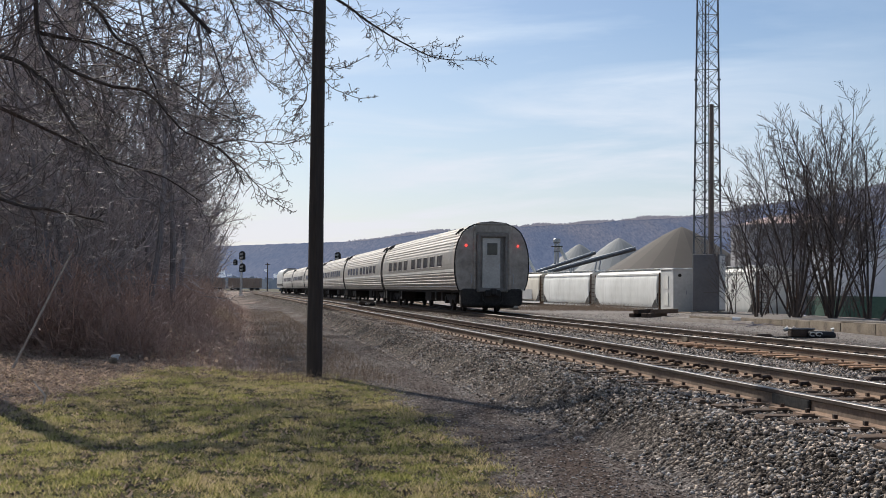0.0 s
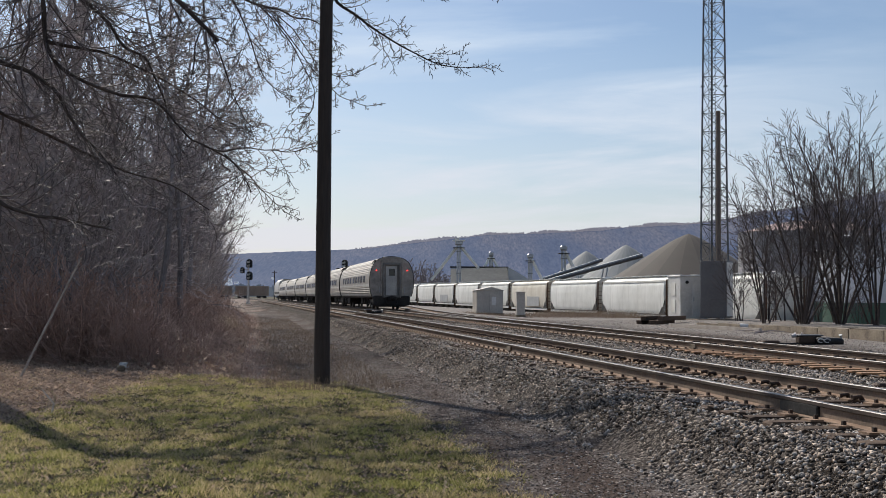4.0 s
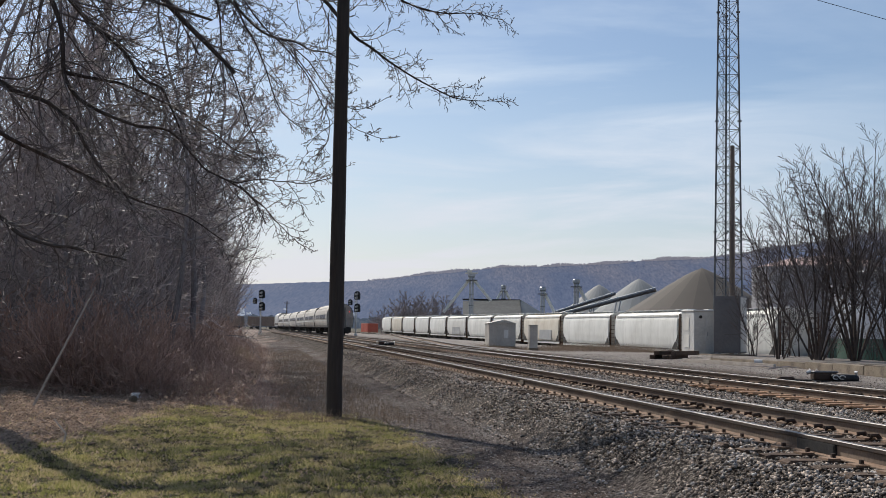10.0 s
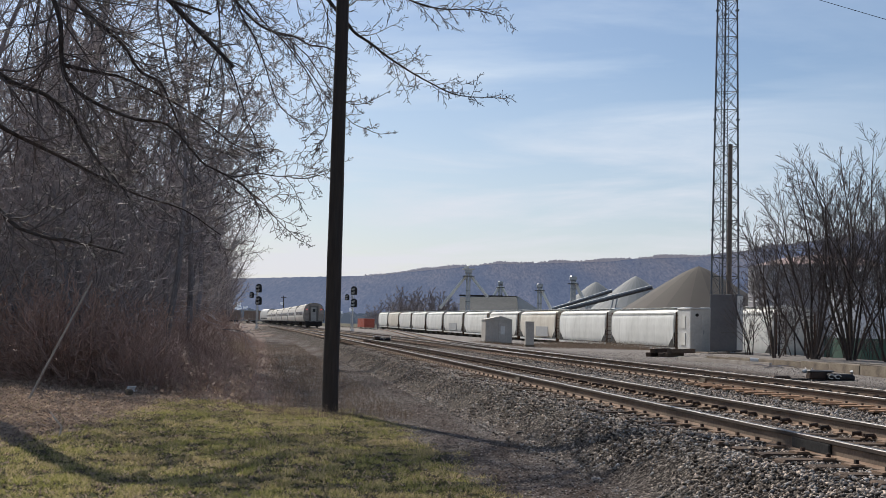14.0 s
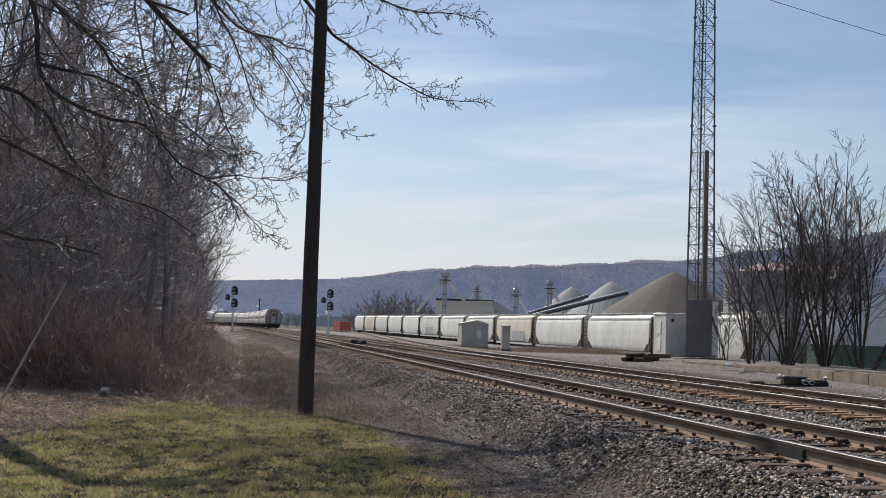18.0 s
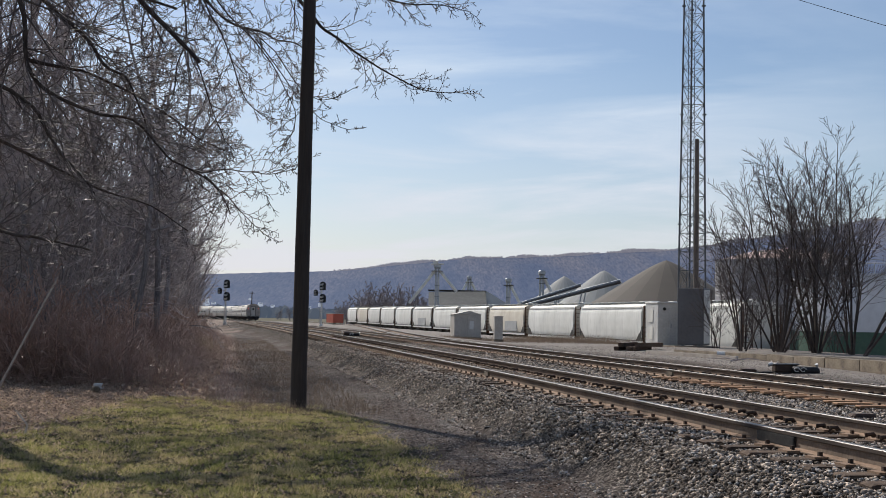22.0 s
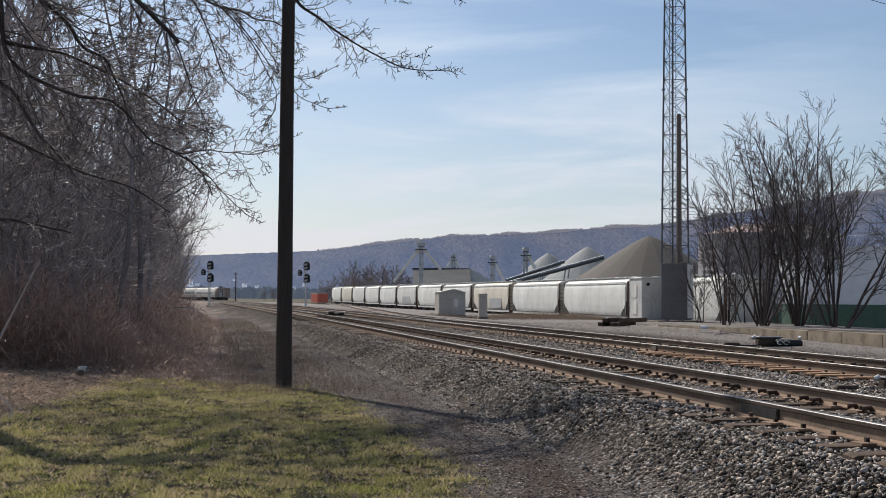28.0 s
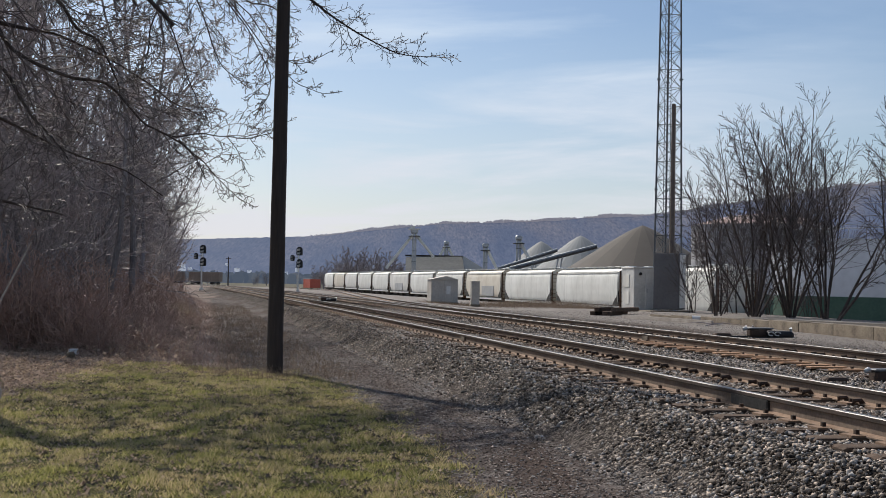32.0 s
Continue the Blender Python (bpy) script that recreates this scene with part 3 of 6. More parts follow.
def build_ground():
    xs = np.concatenate([-np.geomspace(18, 4000, 34)[::-1], np.arange(-17.5, 20, 0.25), np.geomspace(20.5, 4000, 44)])
    ys = np.concatenate([-np.geomspace(4, 3000, 16)[::-1], np.arange(-3, 5, 1.0), np.arange(5, 50, 0.25), np.geomspace(50.5, 4600, 130)])
    X, Y = np.meshgrid(xs, ys)
    Z = height(X, Y)
    n, m = len(ys), len(xs)
    i = np.arange(n * m).reshape(n, m)
    f = np.stack([i[:-1, :-1], i[:-1, 1:], i[1:, 1:], i[1:, :-1]], -1).reshape(-1, 4)
    me = arrays_mesh("ground", np.stack([X, Y, Z], -1).reshape(-1, 3), f, ground_material())
    me.polygons.foreach_set("use_smooth", [True] * len(f))
    u = X - x_near(Y)
    masks = dict(ballast=ease(-2.7, -2.1, u) * ease(8.4, 7.0, u), grass=grass_mask(X, Y),
                 leafy=np.maximum(litter_mask(X, Y), brush_mask(X, Y)) , far=ease(300, 500, Y), weedy=ease(-4.6, -6.2, u) * ease(20.5, 23, Y) * ease(300, 120, Y), yard=ease(7.6, 9.5, u) * ease(-1, -3, -u))
    for k, v in masks.items():
        a = me.attributes.new(k, "FLOAT", "POINT")
        a.data.foreach_set("value", v.astype(np.float32).ravel())
    thing("ground", "gravel, mown grass and bare soil beside the railway", "ground", kind="structure", data=me)


build_ground()

# ---------------------------------------------------------------- tracks


def rail_profile(top):
    """Half rail outlines joined: foot, web and head, centred on x = 0."""
    return [(-0.075, -0.17), (0.075, -0.17), (0.075, -0.158), (0.012, -0.14), (0.010, -0.05), (0.037, -0.038), (0.037, -0.006), (0.030, 0),
            (-0.030, 0), (-0.037, -0.006), (-0.037, -0.038), (-0.010, -0.05), (-0.012, -0.14), (-0.075, -0.158)]


def rail_mesh(xf, zf, offset, y0, y1):
    ys = list(np.arange(y0, 60, 1.5)) + list(np.geomspace(60, y1, 40))
    prof = rail_profile(0)
    g = G()
    rings = []
    for y in ys:
        e = 0.5
        d = Vector((float(xf(y + e) - xf(y - e)), 2 * e, 0)).normalized()
        nx, ny = d.y, -d.x
        rings.append([(float(xf(y)) + nx * (offset + a), y + ny * (offset + a), float(zf(y)) + b) for a, b in prof])
    n = len(prof)
    for i in range(len(rings) - 1):
        for k in range(n):
            g.add([rings[i][k], rings[i][(k + 1) % n], rings[i + 1][(k + 1) % n], rings[i + 1][k]], [(0, 1, 2, 3)], 1 if k in (6, 7, 8) else 2 if k in (2, 12) else 3 if k in (4, 5, 9, 10) else 0)
    g.add(rings[0], [tuple(range(n))]), g.add(rings[-1], [tuple(range(n))[::-1]])
    return g


def frame_at(xf, y):
    d = Vector((float(xf(y + 0.5) - xf(y - 0.5)), 1, 0)).normalized()
    return d, math.atan2(-d.x, d.y)


def tie_mesh(seed):
    r = random.Random(seed)
    g = G()
    g.box((0, 0, 0), (2.6, 0.23, 0.18), 0, 0, 0.014)
    g.v = [(x + r.uniform(-0.03, 0.03), y + r.uniform(-0.008, 0.008), z + r.uniform(-0.006, 0.006)) for x, y, z in g.v]
    return g.mesh("tie", M["tie"])


TIES = [tie_mesh(k) for k in range(5)]


def build_track(name, label, xf, zf, y0, y1, singles):
    tr = thing(name, label, "track", kind="structure")
    rails = []
    for off in (-0.7535, 0.7535):
        rails.append(part("rail", rail_mesh(xf, zf, off, y0, y1), [M["rail_side"], M["rail_top"], M["rail_foot"], M["rail_head"]], tr, "rust-brown rail with a worn bright head"))
    r = random.Random(7)
    fast, plates, rest = G(), G(), G()
    y = y0 + 0.3
    count = 0
    while y < y1:
        d, a = frame_at(xf, y)
        z = float(zf(y)) - 0.175
        x = float(xf(y))
        if count < singles:
            part("tie", TIES[r.randrange(5)], None, tr, at=pose(x + r.uniform(-0.05, 0.05), y, z - 0.088, 0, 0, math.degrees(a) + r.uniform(-0.8, 0.8)))
        elif y < 230:
            rest.box((x, y, z - 0.088), (2.6, 0.23, 0.18), a)
        if y < 75:
            for off in (-0.7535, 0.7535):
                px, py = x + d.y * off, y - d.x * off
                plates.box((px, py, z + 0.012), (0.40, 0.19, 0.022), a)
                for side in (-1, 1):
                    qx, qy = px + d.y * side * 0.10, py - d.x * side * 0.10
                    fast.box((qx, qy, z + 0.035), (0.035, 0.035, 0.05), a)
                    if side * off < 0 and count % 2 == 0:
                        # anchors clipped under the rail on both sides of the tie
                        for e in (-0.15, 0.15):
                            ax, ay = qx + d.x * e, qy + d.y * e
                            fast.tube([(ax - d.y * side * 0.08, ay + d.x * side * 0.08, z - 0.02), (ax - d.y * side * 0.02, ay + d.x * side * 0.02, z + 0.055), (ax + d.y * side * 0.05, ay - d.x * side * 0.05, z + 0.05), (ax + d.y * side * 0.08, ay - d.x * side * 0.08, z - 0.03)], 0.028, 6)
        y += 0.53
        count += 1
    part("tie_plates", plates, M["rail_foot"], tr)["kind"] = "stuff"
    part("spikes_and_anchors", fast, M["anchor_iron"], tr)["kind"] = "stuff"
    if rest.f:
        part("far_ties", rest, M["tie"], tr)["kind"] = "stuff"
    return tr


flat = lambda y: RAIL_TOP
near_track = build_track("near_main_track", "near railway track with rusty rails on dark wooden ties", x_near, flat, 7.0, 640, 150)
far_track = build_track("far_main_track", "second railway track with worn bright rails on wooden ties", x_far, flat, 8.0, 640, 150)
yard_track = build_track("yard_track", "yard track under the parked hopper cars", x_yard, lambda y: float(z_yard(y)), 60.0, 420, 0)

# ---------------------------------------------------------------- train
ROOF = 3.87


def coach_section(w=1.6):
    """Half outline of the tubular coach side, from the sill up to the roof's centre."""
    return [(1.42, 0.95), (1.53, 1.25), (1.595, 1.7), (1.605, 2.1), (1.57, 2.6), (1.45, 3.05), (1.25, 3.42), (0.95, 3.67), (0.55, 3.81), (0.0, 3.87)]


def section_x(z):
    s = coach_section()
    return float(np.interp(z, [b for a, b in s], [a for a, b in s]))


def smooth_section(k=46):
    s = coach_section()
    a = np.array(s)
    # spline through the outline by arc length
    t = np.concatenate([[0], np.cumsum(np.hypot(*np.diff(a, axis=0).T))])
    q = np.linspace(0, t[-1], k)
    return list(zip(np.interp(q, t, a[:, 0]), np.interp(q, t, a[:, 1])))


def shell(length, roof):
    """Fluted stainless side, or the fluted roof above it; the flutes run lengthwise."""
    sec = smooth_section(150)
    cut = max(i for i, (x, z) in enumerate(sec) if z < 3.30)
    pts = []
    for x, z in sec:
        fl = 0.0
        if 1.02 < z < 1.72 or 2.66 < z < 3.72:
            fl = 0.011 * (1 if (int(z / 0.07) % 2) else -1)
        pts.append((x + fl, z))
    L = length / 2
    ys = (-L + 0.05, -L + 0.8, 0, L - 0.8, L - 0.05)
    g = G()
    if roof:
        top = pts[cut:] + [(-x, z) for x, z in pts[-2:cut - 1:-1]]
        return g.loft([[(x, y, z) for x, z in top] for y in ys], 0, False, False)
    for s in (-1, 1):
        g.loft([[(s * x, y, z) for x, z in pts[:cut + 1]] for y in ys], 0, False, False)
    return g.loft([[(1.40 * s, y, 0.97) for s in (-1, 1)] for y in (-L + 0.05, L - 0.05)], 0, False, False)


def plate(outline, y, thick):
    n = len(outline)
    g = G()
    g.loft([[(x, y, z) for x, z in outline], [(x, y + thick, z) for x, z in outline]], 0, True, True)
    return g


def truck(parent, y):
    tr = new("bogie")
    tr.parent = parent
    tr.matrix_basis = pose(0, y, 0)
    g = G()
    for s in (-1, 1):
        g.box((s * 1.02, 0, 0.62), (0.16, 2.7, 0.26), 0, 0, 0.03)
        g.box((s * 1.08, 0, 0.45), (0.10, 0.9, 0.22), 0, 0, 0.03)
        for e in (-1, 1):
            g.box((s * 1.05, e * 1.25, 0.5), (0.2, 0.32, 0.32), 0, 0, 0.03)
    g.box((0, 0, 0.66), (2.0, 0.4, 0.24), 0, 0, 0.03)
    part("bogie_frame", g, M["underframe"], tr)
    for e in (-1.25, 1.25):
        w = G()
        w.tube([(-0.9, e, 0.46), (0.9, e, 0.46)], 0.07, 8)
        for s in (-1, 1):
            w.tube([(s * 0.69, e, 0.46), (s * 0.72, e, 0.46), (s * 0.725, e, 0.46), (s * 0.83, e, 0.46)], [0.49, 0.49, 0.46, 0.455], 20)
        part("wheelset", w, M["underframe"], tr)


def coach(name, rear_detail):
    L = 25.3
    car = thing(name, "fluted stainless steel passenger coach on the far main track", "train car", group="passenger train")
    part("body_shell", shell(L, False), M["stainless"], car, "fluted stainless steel sides", smooth=True)
    part("roof", shell(L, True), M["coach_roof"], car, "fluted roof, darkened to hold down sun glare", smooth=True)
    belt = G()
    for s in (-1, 1):
        z0, z1 = 1.74, 1.86
        belt.add([(s * (section_x(z0) + 0.012), -L / 2 + 0.1, z0), (s * (section_x(z0) + 0.012), L / 2 - 0.1, z0), (s * (section_x(z1) + 0.012), L / 2 - 0.1, z1), (s * (section_x(z1) + 0.012), -L / 2 + 0.1, z1)], [(0, 1, 2, 3)])
    part("belt_stripe", belt, M["hopper_white"], car, "pale stripe below the windows")
    # end walls
    sec = smooth_section(24)
    outl = sec + [(-x, z) for x, z in sec[-2::-1]]
    for e in (-1, 1):
        end = part("end_wall", plate([(x * 0.985, z * 0.995 + 0.004) for x, z in outl], e * L / 2 - 0.06, 0.12), M["coach_end"], car, "uneven brown-grey end wall")
        rim = G()
        ring = [(x * 1.012, z * 1.004) for x, z in outl]
        rim.tube([(x, e * L / 2, z) for x, z in ring], 0.028, 6)
        part("end_rim", rim, M["rubber"], car)
        fr = G()
        for sx in (-1, 1):
            fr.box((sx * 0.60, e * (L / 2 + 0.12), 2.12), (0.17, 0.26, 2.5), 0, 0, 0.05)
        fr.box((0, e * (L / 2 + 0.12), 3.32), (1.37, 0.26, 0.17), 0, 0, 0.05)
        fr.box((0, e * (L / 2 + 0.12), 0.97), (1.37, 0.26, 0.14), 0, 0, 0.04)
        part("diaphragm", fr, M["portal"], car, "dark door surround")
        for sx in (-1, 1):
            part("collision_post", G().box((sx * 0.76, e * (L / 2 + 0.05), 2.3), (0.16, 0.14, 2.75), 0, 0, 0.04), M["coach_end"], car)
        part("end_header", G().box((0, e * (L / 2 + 0.05), 3.58), (1.68, 0.14, 0.30), 0, 0, 0.05), M["coach_end"], car)
        part("back_panel", G().box((0, e * (L / 2 + 0.065), 2.14), (1.1, 0.03, 2.3)), M["portal"], car)
        part("roof_hood", G().box((0, e * (L / 2 - 0.05), 3.80), (1.3, 0.45, 0.09), 0, 0, 0.04), M["coach_end"], car)
        door = part("end_door", G().box((-0.04, e * (L / 2 + 0.09), 2.12), (0.80, 0.05, 2.12), 0, 0, 0.02), M["coach_door"], car, "pale grey end door")
        part("door_window", G().box((0, e * (L / 2 + 0.12), 2.72), (0.44, 0.03, 0.5), 0, 0, 0.08), M["door_glass"], door, "small dark window")
        part("door_handle", G().box((0.33, e * (L / 2 + 0.11), 2.0), (0.04, 0.04, 0.22)), M["galvanised"], door)
        for sx in (-1, 1):
            lamp = part("marker_light", G().tube([(sx * 1.13, e * (L / 2 + 0.05), 2.86), (sx * 1.13, e * (L / 2 + 0.13), 2.86)], [0.055, 0.04], 14), M["tail_red" if e < 0 and rear_detail else "rubber"], car, "round red marker light" if e < 0 and rear_detail else "")
            h = G()
            h.tube([(sx * 0.92, e * (L / 2 + 0.08), 1.2), (sx * 0.92, e * (L / 2 + 0.16), 1.25), (sx * 0.92, e * (L / 2 + 0.16), 1.6), (sx * 0.92, e * (L / 2 + 0.08), 1.65)], 0.018, 6)
            part("grab_rail", h, M["galvanised"], car)
            p = G().box((sx * 1.1, e * (L / 2 + 0.055), 1.45), (0.6, 0.02, 0.5), 0, 0, 0.01)
            part("access_panel", p, M["coach_end"], car)
        low = G()
        low.box((0, e * (L / 2 - 0.12), 0.66), (2.7, 0.5, 0.72), 0, 0, 0.08)
        low.box((0, e * (L / 2 - 0.75), 0.50), (2.3, 0.3, 0.6), 0, 0, 0.05)
        low.box((0, e * (L / 2 + 0.12), 0.82), (0.7, 0.4, 0.3), 0, 0, 0.05)
        low.box((0, e * (L / 2 + 0.42), 0.88), (0.26, 0.4, 0.3), 0, 0, 0.06)
        for sx in (-1, 1):
            low.tube([(sx * 0.45, e * (L / 2 + 0.15), 0.8), (sx * 0.42, e * (L / 2 + 0.3), 0.5), (sx * 0.3, e * (L / 2 + 0.32), 0.4)], 0.03, 6)
            low.box((sx * 1.25, e * (L / 2 - 0.1), 0.6), (0.1, 0.4, 0.4), 0, 0, 0.02)
        part("coupler", low, M["underframe"], car)
    band = G()
    for s in (-1, 1):
        zs = [1.88, 2.1, 2.3, 2.5, 2.62]
        band.loft([[(s * (section_x(z) + 0.009), y, z) for z in zs] for y in (-L / 2 + 0.1, L / 2 - 0.1)], 0, False, False)
    part("window_band", band, M["window_band"], car, "smooth grey band along the windows")
    # windows
    z0, z1 = 2.0, 2.52
    for s in (-1, 1):
        ys = [-8.8 + k * 2.05 for k in range(5)] + [2.2 + k * 2.15 for k in range(4)]
        for y in ys:
            g = G()
            o = 0.016
            zs = np.linspace(z0, z1, 5)
            g.loft([[(s * (section_x(z) + o), y + q, z) for z in zs] for q in (-0.62, 0.62)], 0, False, False)
            part("window", g, M["dark_glass"], car)
            rim = G()
            for q in (-0.64, 0.64):
                rim.tube([(s * (section_x(z) + 0.012), y + q, z) for z in zs], 0.022, 4)
            for z in (z0, z1):
                rim.tube([(s * (section_x(z) + 0.012), y - 0.64, z), (s * (section_x(z) + 0.012), y + 0.64, z)], 0.022, 4)
            part("window_frame", rim, M["coach_end"], car)
        for y in (-11.4, 11.4):
            g = G()
            o = 0.010
            zs = [1.02, 1.6, 2.1, 2.6, 3.05]
            g.loft([[(s * (section_x(z) + o), y - 0.45, z) for z in zs], [(s * (section_x(z) + o), y + 0.45, z) for z in zs]], 0, False, False)
            part("side_door", g, M["coach_door"], car)
    for y in (-11.6, -11.1, 11.1, 11.6):
        for s in (-1, 1):
            part("roof_vent", G().tube([(s * 1.28, y, 3.38), (s * 1.06, y - 0.12, 3.62)], 0.05, 6), M["underframe"], car)
    u = G()
    r = random.Random(3)
    y = -7.2
    while y < 7.2:
        w = r.uniform(0.25, 1.1)
        u.box((r.choice((-1, 1)) * r.uniform(0.7, 0.9), y + w / 2, 0.68), (0.8, w, r.uniform(0.35, 0.6)), 0, 0, 0.03)
        y += w + r.uniform(0.25, 0.9)
    u.box((0, 0, 0.9), (2.6, L - 0.6, 0.12))
    part("underfloor_gear", u, M["underframe"], car)
    for y in (-9.05, 9.05):
        truck(car, y)
    return car


def locomotive():
    lo = thing("locomotive", "grey and dark diesel locomotive leading the train", "locomotive", group="passenger train")
    g = G()
    sec = [(1.5, 0.95), (1.55, 1.6), (1.55, 3.3), (1.3, 3.85), (0.8, 4.2)]
    full = sec + [(-x, z) for x, z in sec[::-1]]
    g.loft([[(x * q, y, z if z < 2 else 2 + (z - 2) * q2) for x, z in full] for y, q, q2 in ((-10.2, 1, 1), (7.6, 1, 1), (9.2, 0.98, 0.8), (10.4, 0.85, 0.35))])
    part("body", g, M["coach_door"], lo, "pale grey body", smooth=True)
    part("roof_top", G().box((0, -2, 4.22), (1.5, 14.5, 0.16), 0, 0, 0.05), M["underframe"], lo)
    part("fuel_tank", G().box((0, 0, 0.7), (2.5, 5, 0.75), 0, 0, 0.12), M["underframe"], lo)
    part("side_stripe", G().box((0, -1.2, 1.5), (3.13, 17, 0.35)), M["underframe"], lo)
    for y in (-6.3, 6.3):
        truck(lo, y)
    return lo


rear_coach = coach("passenger_coach", True)
tagged(rear_coach, "last stainless steel passenger coach with lit red marker lights")
plain_coach = coach("passenger_coach", False)
COACHES = [rear_coach, plain_coach] + [copy_thing(plain_coach, Matrix()) for _ in range(4)]
LOCO = locomotive()


def train_rear(t):
    """Distance ahead of the camera of the train's rear end."""
    return 51.2 + 8.75 * t + 0.078 * t * t


def along(y, s):
    """y after s metres of track from y."""
    for _ in range(4):
        k = s / 4
        y += k / math.hypot(1, slope(y + k / 2))
    return y


def car_pose(t, centre, half=9.05):
    y = along(train_rear(t), centre)
    a, b = along(y, -half), along(y, half)
    p, q = Vector((float(x_far(a)), a, RAIL_TOP)), Vector((float(x_far(b)), b, RAIL_TOP))
    d = q - p
    return Matrix.Translation((p + q) / 2) @ Matrix.Rotation(math.atan2(-d.x, d.y), 4, "Z")


def motions():
    for k, car in enumerate(COACHES + [LOCO]):
        centre = 12.8 + 25.9 * k if k < 6 else 6 * 25.9 + 10.6
        walk(car, [(t, car_pose(t, centre)) for t in range(0, 33)])


# ---------------------------------------------------------------- hopper cars


def hopper_car(body_mat, label):
    L = 17.3
    car = thing("covered_hopper_car", label, "freight car", group="parked hopper cars")
    sec = [(1.36, 1.12), (1.48, 1.5), (1.54, 2.2), (1.55, 3.0), (1.50, 3.7), (1.36, 4.1), (1.0, 4.34), (0.5, 4.42), (0, 4.44)]
    a = np.array(sec)
    t = np.concatenate([[0], np.cumsum(np.hypot(*np.diff(a, axis=0).T))])
    q = np.linspace(0, t[-1], 26)
    sec = list(zip(np.interp(q, t, a[:, 0]), np.interp(q, t, a[:, 1])))
    full = sec + [(-x, z) for x, z in sec[-2::-1]]
    g = G()
    # ends slope inward below, towards the bays
    def ring(y, pull):
        return [(x, y - math.copysign(pull * max(0.0, (2.5 - z) / 1.35), y), z) for x, z in full]
    ys = [-L / 2 + 0.22, -L / 2 + 1.3, 0, L / 2 - 1.3, L / 2 - 0.22]
    g.loft([ring(ys[0], 1.15), ring(ys[1], 0.35), ring(0.001, 0), ring(ys[3], 0.35), ring(ys[4], 1.15)], 0, True, True)
    part("tank_body", g, body_mat, car, smooth=True)
    for y in (-L / 2 + 0.35, L / 2 - 0.35):
        rib = G()
        rib.tube([(x * 1.012, y, z + 0.005) for x, z in full], 0.03, 5)
        part("rib", rib, body_mat, car)
    sill = G()
    for s in (-1, 1):
        sill.box((s * 1.42, 0, 1.08), (0.14, L - 0.4, 0.24), 0, 0, 0.02)
        sill.box((s * 1.44, 0, 4.03), (0.09, L - 1.1, 0.14), 0, 0, 0.02)
    part("side_sill", sill, M["hopper_white"], car, "pale side sill")
    # black triangles stand in for the shaded openings under the end slopes
    shade = G()
    for s in (-1, 1):
        for e in (-1, 1):
            p = [(s * 1.50, e * (L / 2 - 0.25), 1.2), (s * 1.50, e * (L / 2 - 1.75), 1.2), (s * 1.52, e * (L / 2 - 0.25), 2.45)]
            shade.add(p + [(x - s * 0.05, y, z) for x, y, z in p], [(0, 1, 2), (3, 5, 4), (0, 3, 4, 1), (1, 4, 5, 2), (2, 5, 3, 0)])
    part("end_gusset", shade, M["underframe"], car, "black triangle for the shaded open corner below the end slope")
    walkway = G()
    for s in (-1, 1):
        walkway.box((s * 0.75, 0, 4.50), (0.55, L - 0.8, 0.04))
        for y in np.linspace(-L / 2 + 0.8, L / 2 - 0.8, 12):
            walkway.box((s * 0.75, y, 4.46), (0.5, 0.06, 0.08))
    part("roof_walkway", walkway, M["galvanised"], car)
    for y in np.linspace(-L / 2 + 1.6, L / 2 - 1.6, 8):
        part("hatch", G().box((0, y, 4.50), (0.75, 1.2, 0.16), 0, 0, 0.06), body_mat, car)
    edge = G()
    for s in (-1, 1):
        for y in np.linspace(-L / 2 + 0.6, L / 2 - 0.6, 15):
            edge.box((s * 0.98, y, 4.44), (0.10, 0.16, 0.12), 0, 0, 0.02)
    part("roof_brackets", edge, body_mat, car)["kind"] = "stuff"
    part("side_sill_lip", G().box((-1.50, 0, 1.22), (0.05, L - 0.8, 0.06)).box((1.50, 0, 1.22), (0.05, L - 0.8, 0.06)), M["underframe"], car)
    for k, y in enumerate((-4.6, 0, 4.6)):
        b = G()
        b.loft([[(1.3, y - 2.0, 1.15), (1.3, y + 2.0, 1.15), (-1.3, y + 2.0, 1.15), (-1.3, y - 2.0, 1.15)], [(0.9, y - 0.45, 0.35), (0.9, y + 0.45, 0.35), (-0.9, y + 0.45, 0.35), (-0.9, y - 0.45, 0.35)]])
        # bays coloured black to carry the shade under the car
        part("discharge_bay", b, M["underframe"], car)
    for e in (-1, 1):
        ends = G()
        ends.box((0, e * (L / 2 - 0.2), 1.0), (2.7, 0.4, 0.3), 0, 0, 0.02)
        for s in (-1, 1):
            ends.box((s * 1.4, e * (L / 2 - 0.12), 2.5), (0.1, 0.1, 3.3))
            ends.box((s * 0.7, e * (L / 2 - 0.12), 2.5), (0.08, 0.08, 3.3))
            ends.tube([(s * 1.38, e * (L / 2 - 0.4), 1.15), (s * 1.42, e * (L / 2 - 1.75), 2.9)], 0.06, 5)
        for k in range(8):
            ends.box((1.05, e * (L / 2 - 0.12), 1.2 + 0.38 * k), (0.65, 0.04, 0.04))
            ends.box((-1.05, e * (L / 2 - 0.12), 1.2 + 0.38 * k), (0.65, 0.04, 0.04))
        ends.box((0, e * (L / 2 + 0.25), 0.85), (0.28, 0.8, 0.3), 0, 0, 0.05)
        part("end_frame", ends, M["rusty"], car, "end ladder and platform")
        truck(car, e * 6.3)
    return car


